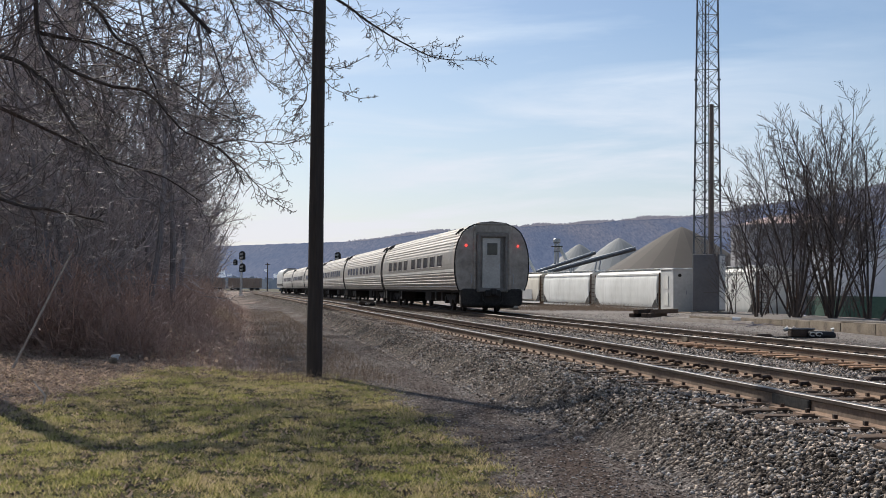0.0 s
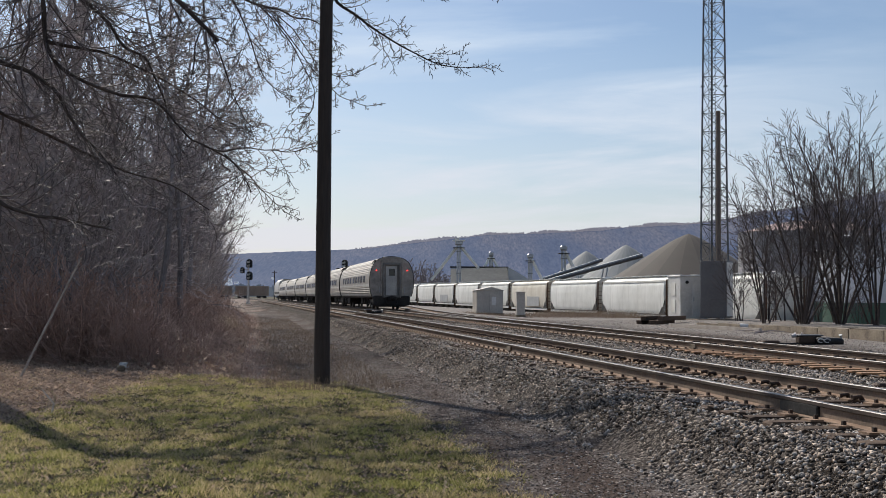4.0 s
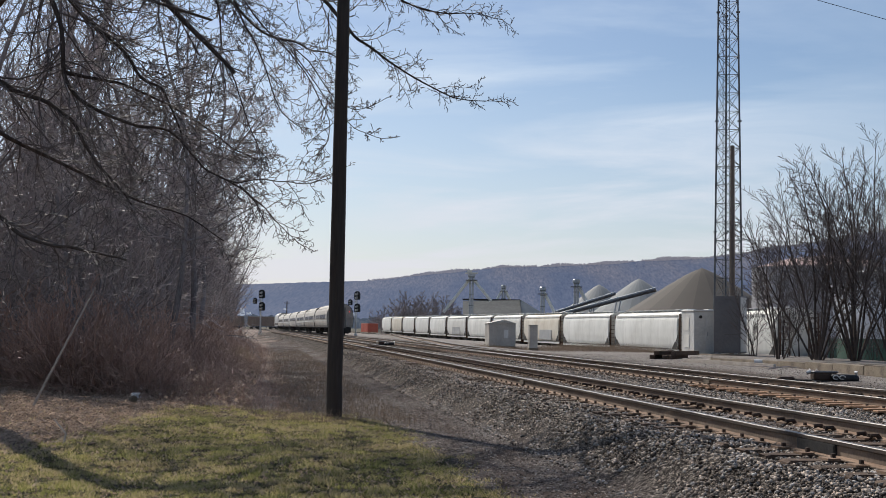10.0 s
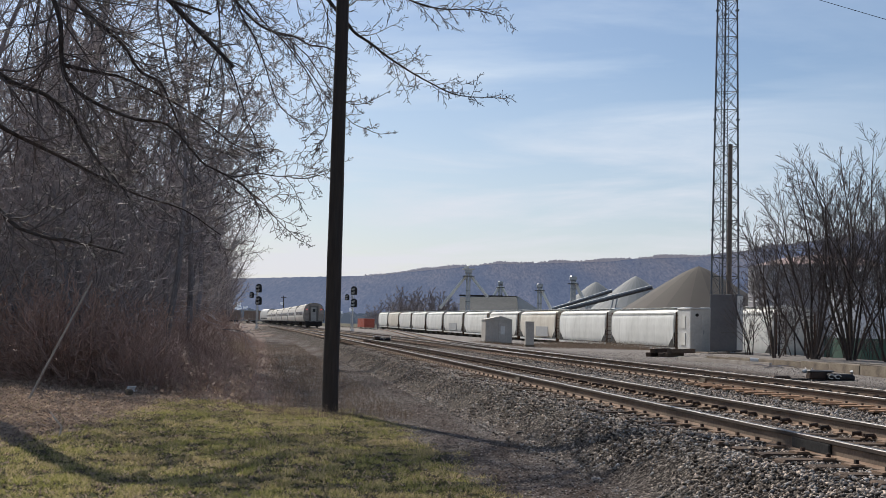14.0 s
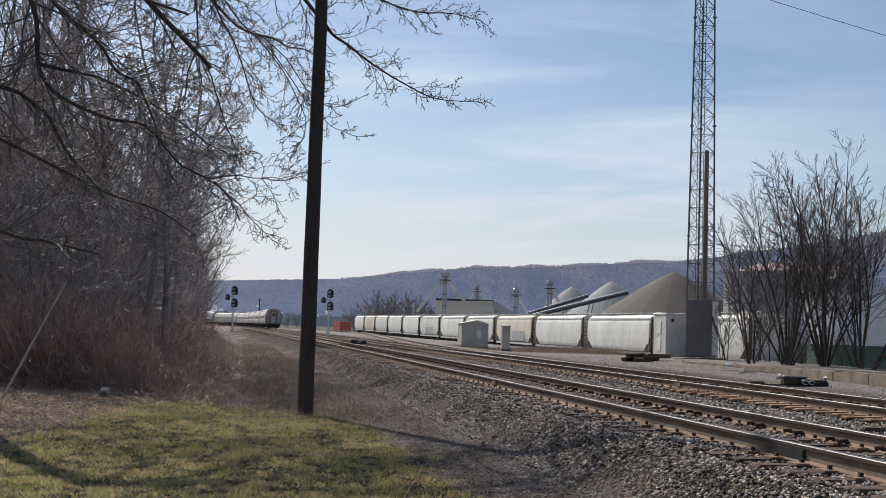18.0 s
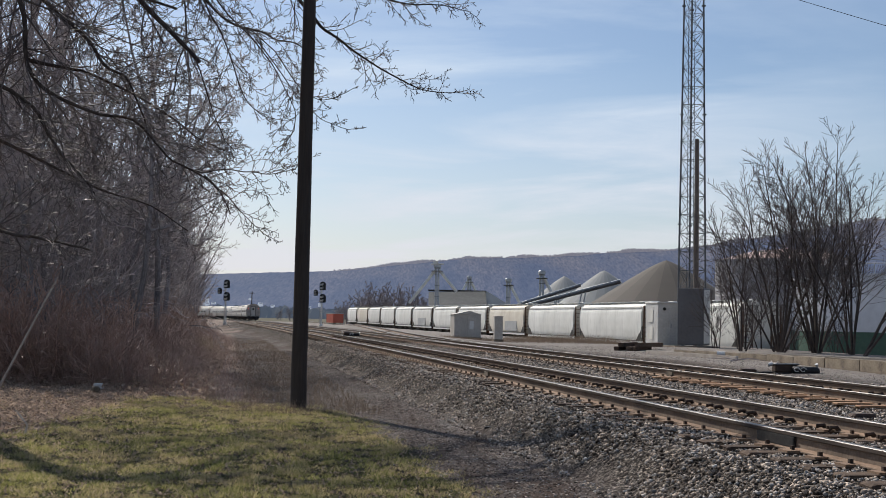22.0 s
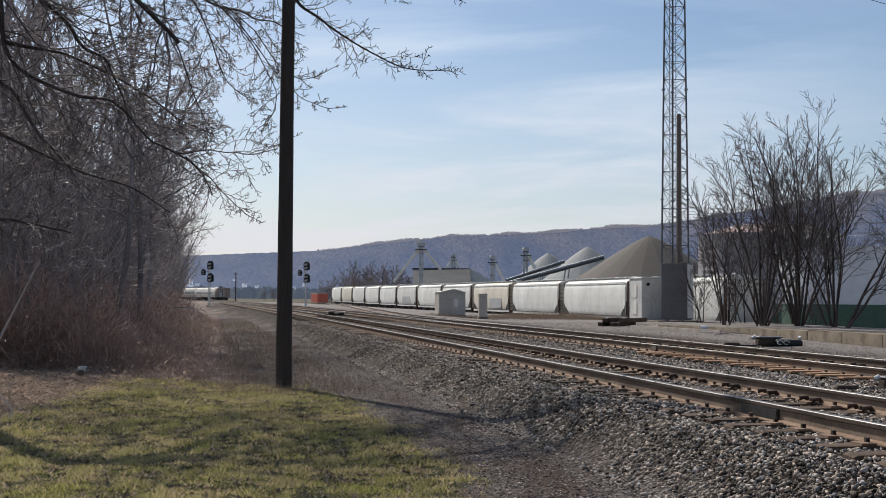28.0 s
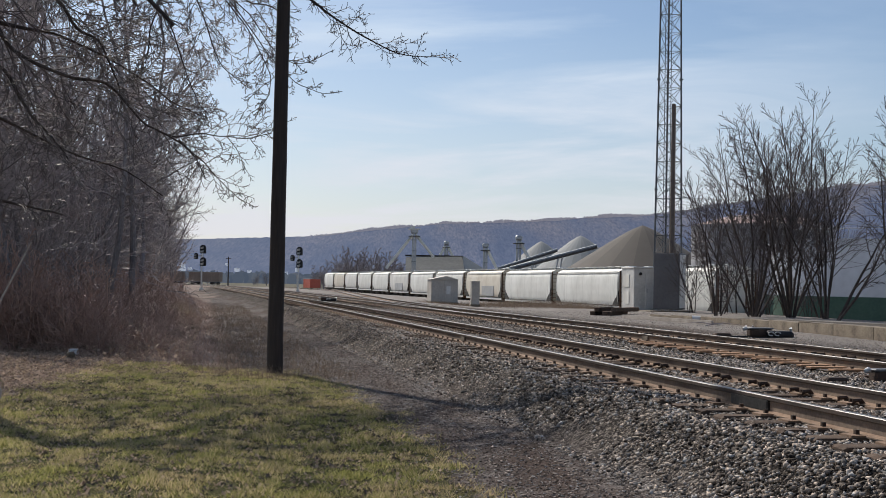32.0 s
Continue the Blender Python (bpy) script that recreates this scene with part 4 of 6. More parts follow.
def yard_pose(y, car_len):
    d = Vector((-0.19, 1, 0.0042)).normalized()
    return Matrix.Translation((x_yard(y), y, float(z_yard(y)))) @ Matrix.Rotation(math.atan2(-d.x, d.y), 4, "Z")


def build_hoppers():
    white = hopper_car(M["hopper_white"], "white covered hopper car with streaks of grime on the yard track")
    cream = hopper_car(M["hopper_cream"], "cream covered hopper car parked on the yard track")
    step = 18.6 / math.hypot(1, 0.19)
    for k in range(12):
        y = 118 - 2 * step + step / 2 + k * step
        if k == 1:
            white.matrix_basis = yard_pose(y, 0)
        elif k == 10:
            cream.matrix_basis = yard_pose(y, 0)
        else:
            c = copy_thing(cream if k in (3,) else white, yard_pose(y, 0))
            if k in (3, 6):
                part("faded_panel", G().box((-1.565, -2.6 if k == 3 else -0.3, 1.95), (0.03, 5.5 if k == 3 else 7.0, 1.15)), M["old_decal"], c, "faded grey rectangle")


build_hoppers()


def gondola(name, label, paint, m, L=15.0, h=2.6):
    car = thing(name, label, "freight car", m)
    g = G()
    g.box((0, 0, 1.0 + h / 2), (2.9, L, h), 0, 0, 0.05)
    part("body", g, paint, car)
    for y in np.linspace(-L / 2 + 0.4, L / 2 - 0.4, 9):
        part("rib", G().box((0, y, 1.0 + h / 2), (3.05, 0.14, h * 0.96)), paint, car)
    part("top_rim", G().box((0, 0, 1.02 + h), (3.0, L, 0.12)), M["galvanised"], car)
    for e in (-1, 1):
        truck(car, e * (L / 2 - 2.3))
    return car


gondola("open_hopper_car", "red open hopper car behind the parked white cars", M["red_paint"], pose(-27.0, 350, -0.7, 0, 0, 12))
gondola("box_car", "rusty brown box car standing on a distant track", M["brown_paint"], pose(-74.5, 452, 0.5, 0, 0, 75), 12.4, 3.6)
gondola("box_car", "rusty brown box car standing on a distant track", M["brown_paint"], pose(-88, 449, 0.5, 0, 0, 78), 12.4, 3.6)

# ---------------------------------------------------------------- utility pole by the grass


def build_pole():
    p = thing("utility_pole", "tall dark creosoted wooden utility pole in the grass", "utility pole", pose(-2.37, 22.3, 0))
    g = G()
    r = random.Random(2)
    zs = np.linspace(-0.4, 11.5, 26)
    g.tube([(0.0006 * z * z * 0.2 + r.uniform(-0.004, 0.004), 0, z) for z in zs], [0.150 - 0.0042 * z for z in zs], 18)
    part("pole_shaft", g, M["pole_wood"], p, smooth=True)


build_pole()

# ---------------------------------------------------------------- lattice tower, cabinets, kerb


def build_tower():
    t = thing("lattice_tower", "tall galvanised triangular lattice radio tower", "tower", pose(14.46, 66, 0.6, 0, 0, -6))
    H = 30.0

    def leg(k, z):
        r = (0.89 - 0.0145 * z)
        a = radians(210 + 120 * k)
        return Vector((r * math.cos(a), r * math.sin(a), z))
    for k in range(3):
        part("tower_leg", G().tube([leg(k, 0), leg(k, H)], [0.055, 0.045], 8), M["steel_dark"], t)
    z, i = 0.0, 0
    while z < H - 1.2:
        for k in range(3):
            a, b = k, (k + 1) % 3
            part("brace", G().tube([leg(a, z), leg(b, z + 1.02)], 0.018, 4), M["steel_dark"], t)
            part("brace", G().tube([leg(b, z), leg(a, z + 1.02)], 0.018, 4), M["steel_dark"], t)
            part("horizontal_strut", G().tube([leg(a, z), leg(b, z)], 0.018, 4), M["steel_dark"], t)
        z += 1.02
    lad = G()
    for s in (-0.17, 0.17):
        lad.tube([(s - 0.05, 0.15, 0), (s - 0.05, 0.15, H)], 0.018, 4)
    for z in np.arange(0.3, H, 0.45):
        lad.tube([(-0.22, 0.15, z), (0.12, 0.15, z)], 0.012, 4)
    part("climbing_ladder", lad, M["steel_dark"], t)
    for z in np.arange(6.6, H, 6.1):
        for k in range(3):
            part("flange", G().box(leg(k, z), (0.2, 0.2, 0.07)), M["steel_dark"], t)


def build_cabinets():
    c = thing("signal_bungalow", "pale grey metal equipment bungalow beside the tower", "cabinet", pose(11.90, 60.6, 0.6, 0, 0, 8))
    part("body", G().box((0, 0, 1.08), (1.25, 1.9, 2.1), 0, 0, 0.02), M["cabinet_light"], c)
    part("roof", G().box((0, 0, 2.16), (1.34, 2.0, 0.08), 0, 0, 0.02), M["cabinet_light"], c)
    d = part("door", G().box((0.26, -0.965, 1.0), (0.58, 0.03, 1.7), 0, 0, 0.01), M["cabinet_light"], c)
    part("door_handle", G().box((0.04, -1.0, 1.0), (0.03, 0.05, 0.2)), M["galvanised"], d)
    part("vent", G().tube([(-0.3, -0.96, 1.85), (-0.3, -1.02, 1.85)], 0.08, 12), M["black_iron"], c)
    for z in (0.65, 1.5):
        part("side_panel", G().box((-0.64, 0.1, z), (0.03, 0.7, 0.62), 0, 0, 0.01), M["hopper_white"], c, "white side panel")
    b = thing("equipment_cabinet", "tall dark grey metal cabinet on a concrete pad", "cabinet", pose(12.98, 58.6, 0.68, 0, 0, -31))
    part("body", G().box((0, 0, 1.42), (1.30, 1.0, 2.75), 0, 0, 0.02), M["cabinet_dark"], b)
    # right side set paler than the front
    part("side_door", G().box((0.66, 0, 1.42), (0.03, 0.9, 2.6), 0, 0, 0.01), M["cabinet_light"], b, "paler right side")
    for x in (-0.4, 0.4):
        part("foot", G().box((x, -0.35, 0.02), (0.14, 0.14, 0.12)), M["galvanised"], b)
    thing("concrete_pad", "low concrete pad under the dark cabinet", "pad", kind="", data=G().box((12.75, 58.3, 0.58), (2.3, 1.7, 0.16), 0.2, 0, 0.02).mesh("concrete_pad", M["concrete"]))
    s = thing("relay_house", "small tan metal relay house with a gabled roof", "shed", pose(2.78, 88.6, 0.46, 0, 0, 6))
    part("body", G().box((0, 0, 0.83), (1.95, 2.4, 1.66), 0, 0, 0.02), M["cabinet_tan"], s)
    part("plinth", G().box((0, 0, -0.2), (2.1, 2.55, 0.42), 0, 0, 0.02), M["concrete"], s)
    g = G()
    g.loft([[(-1.05, y, 1.66), (1.05, y, 1.66), (0.12, y, 1.93)] for y in (-1.28, 1.28)])
    part("roof", g, M["cabinet_tan"], s)
    dr = part("door", G().box((0.28, -1.215, 0.8), (0.62, 0.03, 1.45), 0, 0, 0.01), M["cabinet_tan"], s)
    part("door_sign", G().box((0.28, -1.24, 0.9), (0.3, 0.02, 0.6)), M["cabinet_light"], dr)
    k = thing("signal_case", "narrow tan metal signal case on the ballast", "cabinet", pose(4.7, 80.2, 0.46, 0, 0, 6))
    part("body", G().box((0, 0, 0.76), (0.55, 0.5, 1.5), 0, 0, 0.02), M["cabinet_tan"], k)
    part("plinth", G().box((0, 0, -0.2), (0.65, 0.6, 0.42), 0, 0, 0.02), M["concrete"], k)
    part("lid", G().box((0, 0, 1.53), (0.6, 0.56, 0.05), 0, 0, 0.01), M["cabinet_tan"], k)
    w = thing("wooden_pole", "plain weathered wooden pole beside the lattice tower", "pole", pose(13.95, 62.5, 0.55))
    part("shaft", G().tube([(0, 0, -0.3), (0, 0, 10.9)], [0.15, 0.115], 12), M["grey_wood"], w, smooth=True)


def kerb_x(y):
    return float(np.interp(y, [12, 29, 35, 40, 46, 51], [12.4, 11.75, 11.55, 11.35, 10.9, 10.3]))


def build_kerb():
    k = thing("platform_kerb", "old stained concrete platform edge beside the far track", "platform", kind="structure")
    r = random.Random(1)
    y = 50.5
    back = []
    while y > 14:
        L = 2.6
        ya, yb = y, y - L + 0.010
        top = float(np.interp((ya + yb) / 2, [29, 36, 44, 51], [0.84, 0.81, 0.70, 0.63])) + r.uniform(-0.012, 0.012)
        pa, pb = Vector((kerb_x(ya), ya, 0)), Vector((kerb_x(yb), yb, 0))
        mid = (pa + pb) / 2
        a = math.atan2(-(pb - pa).x, (pb - pa).y)
        g = G().box((0, 0, 0), (0.42, (pb - pa).length, 0.5), 0, 0, 0.014)
        g.v = [(vx + r.uniform(-0.012, 0.012), vy, vz + r.uniform(-0.008, 0.008)) for vx, vy, vz in g.v]
        part("kerb_block", g, M["concrete"], k, at=Matrix.Translation((mid.x + 0.2, mid.y, top - 0.25)) @ Matrix.Rotation(a, 4, "Z"))
        part("anchor_stub", G().box((-0.215, 0.3, 0.08), (0.03, 0.06, 0.12)), M["black_iron"], k, at=Matrix.Translation((mid.x + 0.2, mid.y, top - 0.25)) @ Matrix.Rotation(a, 4, "Z"))
        back.append((mid.x + 0.40, mid.y, top - 0.03))
        y -= L
    g = G()
    g.loft([[(x, y, z), (x + 4.0, y + 0.5, z - 0.05)] for x, y, z in back], 0, False, False)
    part("platform_top", g, M["packed_soil"], k)


build_tower()
build_cabinets()
build_kerb()
# ---------------------------------------------------------------- signals


def build_signal(m, side):
    s = thing("railway_signal", "black three-headed railway signal on a pale mast", "signal", m, group="railway signals")
    mast = G()
    mast.tube([(0, 0, 0), (0, 0, 6.1)], [0.10, 0.08], 10)
    mast.box((0, 0, 0.15), (0.5, 0.5, 0.3), 0, 0, 0.03)
    part("mast", mast, M["cabinet_light"], s)
    lad = G()
    for x in (-0.18, 0.18):
        lad.tube([(x, 0.5, 0), (x, 0.32, 6)], 0.02, 4)
    for z in np.arange(0.3, 6, 0.32):
        lad.tube([(-0.18, 0.48 - 0.03 * z, z), (0.18, 0.48 - 0.03 * z, z)], 0.014, 4)
    part("ladder", lad, M["galvanised"], s)
    for x, z, r in ((0.12, 5.75, 0.43), (0.16, 4.05, 0.43), (-0.80, 4.75, 0.30)):
        g = G()
        ring = [(x + r * math.cos(a), z + r * math.sin(a)) for a in np.linspace(0, math.pi, 13)] + [(x - r, z - r * 1.5), (x - r * 0.8, z - r * 1.75), (x + r * 0.8, z - r * 1.75), (x + r, z - r * 1.5)]
        g.loft([[(a, -0.12, b) for a, b in ring], [(a, -0.06, b) for a, b in ring]])
        h = part("signal_head", g, M["signal_black"], s)
        for dz in (0.1, -0.45):
            v = G()
            v.tube([(x, -0.12, z + dz * r * 2), (x, -0.42, z + dz * r * 2 - 0.03)], [r * 0.36, r * 0.38], 12, 0, False)
            part("visor", v, M["signal_black"], h)
            part("lamp_box", G().box((x - r * 0.35, -0.17, z + dz * r * 2 - r * 0.25), (r * 0.9, 0.1, r * 0.55), 0, 0, 0.03), M["cabinet_light"], h)
            part("lens", G().tube([(x, -0.13, z + dz * r * 2), (x, -0.16, z + dz * r * 2)], r * 0.3, 12), M["galvanised"], h)
    a = G()
    a.box((-0.4, 0, 4.7), (0.9, 0.08, 0.08)), a.box((0, 0.1, 5.2), (0.1, 0.2, 1.9)), a.box((0, 0.25, 3.4), (1.0, 0.6, 0.05))
    part("bracket", a, M["galvanised"], s)


build_signal(pose(-14.62, 165, 0.45, 0, 0, 8), 1)
build_signal(pose(-27.75, 165, 0.45, 0, 0, 8), -1)

# ---------------------------------------------------------------- grain and salt yard behind the hopper cars


def cone_pile(name, label, x, y, z0, z1, rad, mat, n=40):
    t = thing(name, label, "storage pile", pose(x, y, z0))
    g = G()
    H = z1 - z0
    prof = [(1.0, 0.0), (0.95, 0.055), (0.75, 0.27), (0.5, 0.53), (0.25, 0.79), (0.12, 0.915), (0.05, 0.97), (0.0001, 1.0)]
    rings = []
    for q, h in prof:
        rings.append([(rad * q * math.cos(2 * math.pi * k / n), rad * q * math.sin(2 * math.pi * k / n), H * h) for k in range(n)])
    g.loft(rings, 0, False, True)
    part("cover", g, mat, t, smooth=True)


def stripes(name, c1, c2, k):
    s = Nodes(name)
    v = s.tc
    sep = s.n.new("ShaderNodeSeparateXYZ")
    s.l.new(v, sep.inputs[0])
    a = s.math("ARCTAN2", sep.outputs[1], sep.outputs[0])
    f = s.math("FRACT", s.math("MULTIPLY", a, k / (2 * math.pi)))
    nz = s.noise(0.4, 4)
    return s.done(s.mix(s.math("ADD", s.math("MULTIPLY", f, 0.55), s.math("MULTIPLY", nz, 0.45)), c1, c2), 0.85, 0, s.noise(3.0), 0.2)


M["tarp_brown"] = stripes("tarp_brown", (0.048, 0.039, 0.032), (0.092, 0.076, 0.063), 20)
M["tarp_grey"] = stripes("tarp_grey", (0.20, 0.205, 0.20), (0.29, 0.295, 0.29), 26)


def build_yard():
    cone_pile("brown_dome_pile", "large brown tarpaulin-covered conical pile", 37.7, 190, -0.8, 11.9, 20.5, M["tarp_brown"])
    cone_pile("grey_dome_pile", "grey tarpaulin-covered conical pile", 32.5, 222, -0.8, 11.5, 15.5, M["tarp_grey"])
    cone_pile("grey_dome_pile", "smaller grey tarpaulin-covered conical pile", 27.2, 240, -0.8, 11.0, 14.0, M["tarp_grey"])
    for (a, b, w) in (((15.5, 200, 4.6), (25.6, 202, 8.0), 0.5), ((14.8, 195, 3.9), (31.2, 195, 8.5), 0.6)):
        c = thing("conveyor", "dark inclined covered conveyor reaching over the piles", "conveyor")
        a, b = Vector(a), Vector(b)
        d = (b - a).normalized()
        up = Vector((0, 0, 1))
        g = G()
        g.tube([a, b], [w * 0.5, w * 0.5], 4)
        part("gallery", g, M["steel_dark"], c)
        g = G()
        g.tube([a + up * w * 0.42, b + up * w * 0.42], w * 0.33, 8)
        part("hood", g, M["galvanised"], c, smooth=True)
        for q in (0.35, 0.62, 0.66):
            p = a.lerp(b, q)
            part("support_leg", G().tube([(p.x - 1.5 * (q > 0.6), p.y, -1), p], 0.14, 5), M["galvanised"], c)
    legs = ((1.75, 243, 12.45, 1.1), (9.2, 270, 11.2, 0.8), (16.0, 240, 9.8, 0.9), (20.3, 215, 10.4, 0.9))
    for i, (x, y, z, w) in enumerate(legs):
        t = thing("grain_elevator_leg", "grey steel bucket elevator with a drive head and spouts", "elevator", group="grain elevator legs")
        g = G()
        for s in (-0.25, 0.25):
            g.box((x + s, y, z / 2 - 0.8), (0.40, 0.5, z + 1.2))
        part("casing", g, M["galvanised"], t)
        for q in np.arange(2.0, z, 2.2):
            part("joint_flange", G().box((x, y, q), (1.05, 0.65, 0.12)), M["steel_dark"], t)
        part("head", G().box((x, y, z + 0.1), (w * 1.4, 1.1, 0.9), 0, 0, 0.2), M["galvanised"], t)
        part("platform", G().box((x, y - 0.2, z - 0.9), (w * 2.2, 1.6, 0.12)), M["underframe"], t)
        for s in (-1, 1):
            if i in (0, 1) or s > 0:
                part("spout", G().tube([(x + s * 0.3, y, z - 0.6), (x + s * (5.6 if i == 0 and s < 0 else 4.0 if i == 0 else 2.6), y, z - (7.5 if i == 0 and s < 0 else 5.0))], 0.34, 6), M["hopper_white"], t)
    g0 = thing("head_catwalk", "white catwalk on top of the tall elevator", "catwalk", data=G().box((1.75, 243, 13.0), (2.5, 1.2, 0.22)).box((1.35, 243, 13.35), (1.0, 0.9, 0.5)).mesh("head_catwalk", M["hopper_white"]))
    sh = thing("storage_shed", "long grey metal shed with a pitched roof", "shed", pose(0, 0, 0))
    part("wall", G().box((6.2, 258, 1.6), (11.8, 20, 5.4)), M["shed_metal"], sh)
    g = G()
    g.loft([[(0.1, y, 4.4), (12.2, y, 4.4), (12.2, y2, 8.0), (0.1, y2, 7.7)] for y, y2 in ((246.5, 257),)] + [[(0.1, 270, 5.4), (12.2, 270, 5.4), (12.2, 259, 8.0), (0.1, 259, 7.7)]])
    part("roof", g, M["shed_metal"], sh)
    g = G()
    g.add([(12.2, 252, 8.0), (17.0, 252, 5.2), (17.0, 252, 0), (12.2, 252, 0), (12.2, 263, 8.0), (17.0, 263, 5.2), (17.0, 263, 0), (12.2, 263, 0)], [(0, 1, 2, 3), (0, 4, 5, 1), (1, 5, 6, 2), (4, 7, 6, 5)])
    part("lean_to", g, M["salt_grey"], sh)
    part("ridge_beam", G().box((6.2, 257.6, 8.0), (12.4, 0.7, 0.35)), M["underframe"], sh)


def build_tanks():
    t = thing("storage_tank", "pale storage tank with a low conical roof behind the trees", "tank", pose(33.6, 112, -0.5))
    R, H, n = 6.6, 8.3, 48
    part("shell", G().tube([(0, 0, 0), (0, 0, H)], R, n), M["bin_grey"], t, smooth=True)
    part("roof", G().tube([(0, 0, H), (0, 0, H + 0.9), (0, 0, H + 1.25)], [R + 0.08, R * 0.5, 0.2], n), M["rust_roof"], t, "rust-red roof", smooth=True)
    for k in range(1, 5):
        part("hoop", G().tube([((R + 0.02) * math.cos(a), (R + 0.02) * math.sin(a), H * k / 5) for a in np.linspace(0, 2 * math.pi, 40)], 0.035, 4), M["bin_grey"], t)
    u = thing("large_storage_tank", "large white storage tank with a green-painted base", "tank", pose(42.0, 103, -0.6))
    R2, H2 = 10.4, 6.6
    part("shell", G().tube([(0, 0, 2.0), (0, 0, H2)], R2, 56), M["tank_white"], u, smooth=True)
    part("base_band", G().tube([(0, 0, 0), (0, 0, 2.0)], R2 + 0.02, 56), M["green_paint"], u, "dark green base", smooth=True)
    part("roof", G().tube([(0, 0, H2), (0, 0, H2 + 0.35)], [R2 + 0.05, 0.5], 56), M["tank_white"], u, smooth=True)
    g = G()
    for a in np.linspace(0, 2 * math.pi, 40):
        g.tube([(R2 * math.cos(a), R2 * math.sin(a), H2), (R2 * math.cos(a), R2 * math.sin(a), H2 + 0.9)], 0.03, 4)
    g.tube([(R2 * math.cos(a), R2 * math.sin(a), H2 + 0.9) for a in np.linspace(0, 2 * math.pi, 60)], 0.03, 4)
    part("railing", g, M["galvanised"], u)


build_yard()
build_tanks()

# ---------------------------------------------------------------- hills and distance


def hill_material(name="wooded_hill", sunlit_fringe=0.0):
    """Bare woods on far slopes: fine grain of crowns, browner towards the crest; blue distance haze painted in as glow.
    """
    s = Nodes(name)
    a, b = s.noise(0.006, 6, 0.65, s.scaled((1, 0.3, 1.5))), s.noise(0.20, 5, 0.7, s.scaled((1.0, 0.06, 0.7)))
    grain = s.ramp(b, 0.32, 0.68)
    col = s.mix(grain, (0.03, 0.031, 0.036), s.mix(s.ramp(a, 0.4, 0.62), (0.06, 0.058, 0.058), (0.115, 0.10, 0.09)))
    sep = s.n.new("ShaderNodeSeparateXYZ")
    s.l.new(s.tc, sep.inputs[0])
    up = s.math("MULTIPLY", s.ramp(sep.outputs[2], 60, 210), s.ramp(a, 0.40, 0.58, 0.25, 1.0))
    haze_glow = s.mix(grain, (0.056, 0.086, 0.170), (0.084, 0.120, 0.214))
    haze_glow = s.mix(s.math("MULTIPLY", up, 0.5), haze_glow, s.mix(grain, (0.082, 0.086, 0.120), (0.165, 0.155, 0.175)))
    # more haze painted in towards the left
    haze_glow = s.mix(s.ramp(sep.outputs[0], 300, -1000, 0, 0.6), haze_glow, (0.150, 0.190, 0.285))
    # sunlit pale twigs of the skyline put into the glow
    if sunlit_fringe:
        haze_glow = s.mix(sunlit_fringe, haze_glow, (0.36, 0.33, 0.34))
    return s.done(col, 1.0, 0, Emission_Color=haze_glow, Emission_Strength=0.9, Specular_IOR_Level=0.0)


def ridge(az):
    """Elevation of the skyline, metres at a distance of 1000, by the bearing in degrees to the right."""
    return np.interp(az, [-60, -30, -10.2, -7.5, -5.1, -3.5, -2.5, -1.4, 0.5, 1.8, 4.5, 7.2, 8.3, 11.5, 13.6, 20.2, 28, 60],
                     [30, 33, 33.9, 36.4, 38.3, 40.3, 43, 45.4, 49, 51.9, 53.5, 56, 58.3, 61, 65.5, 84.8, 90, 60])


def valley(rng):
    """Bare woods on the valley floor, far off; their haze is a bluish glow in the material."""
    n = 5200
    a = np.radians(rng.uniform(-24, 24, n))
    r = rng.uniform(1300, 2300, n)
    h = rng.uniform(5, 15, n)
    w = h * rng.uniform(0.25, 0.6, n)
    x, y = r * np.sin(a), r * np.cos(a)
    c = np.array([(-0.55, 0), (0.55, 0), (1.0, 0.55), (0.45, 0.95), (-0.4, 1.0), (-1.0, 0.5)])
    v = np.stack([x[:, None] + c[None, :, 0] * w[:, None], np.repeat(y[:, None], 6, 1), c[None, :, 1] * h[:, None] * rng.uniform(0.8, 1.1, (n, 6))], -1)
    f = np.concatenate([np.array([(0, 1, 2, 5)]), np.array([(5, 2, 3, 4)])])
    f = f[None] + (np.arange(n) * 6)[:, None, None]
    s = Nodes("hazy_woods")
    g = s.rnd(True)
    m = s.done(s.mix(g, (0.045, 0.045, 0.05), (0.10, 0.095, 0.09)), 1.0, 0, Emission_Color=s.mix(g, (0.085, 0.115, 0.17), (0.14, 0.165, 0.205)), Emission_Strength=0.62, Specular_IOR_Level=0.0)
    thing("valley_woods", "bare woods on the far valley floor with haze painted in", "woods", kind="stuff", data=arrays_mesh("valley_woods", v.reshape(-1, 3), f.reshape(-1, 4), m))


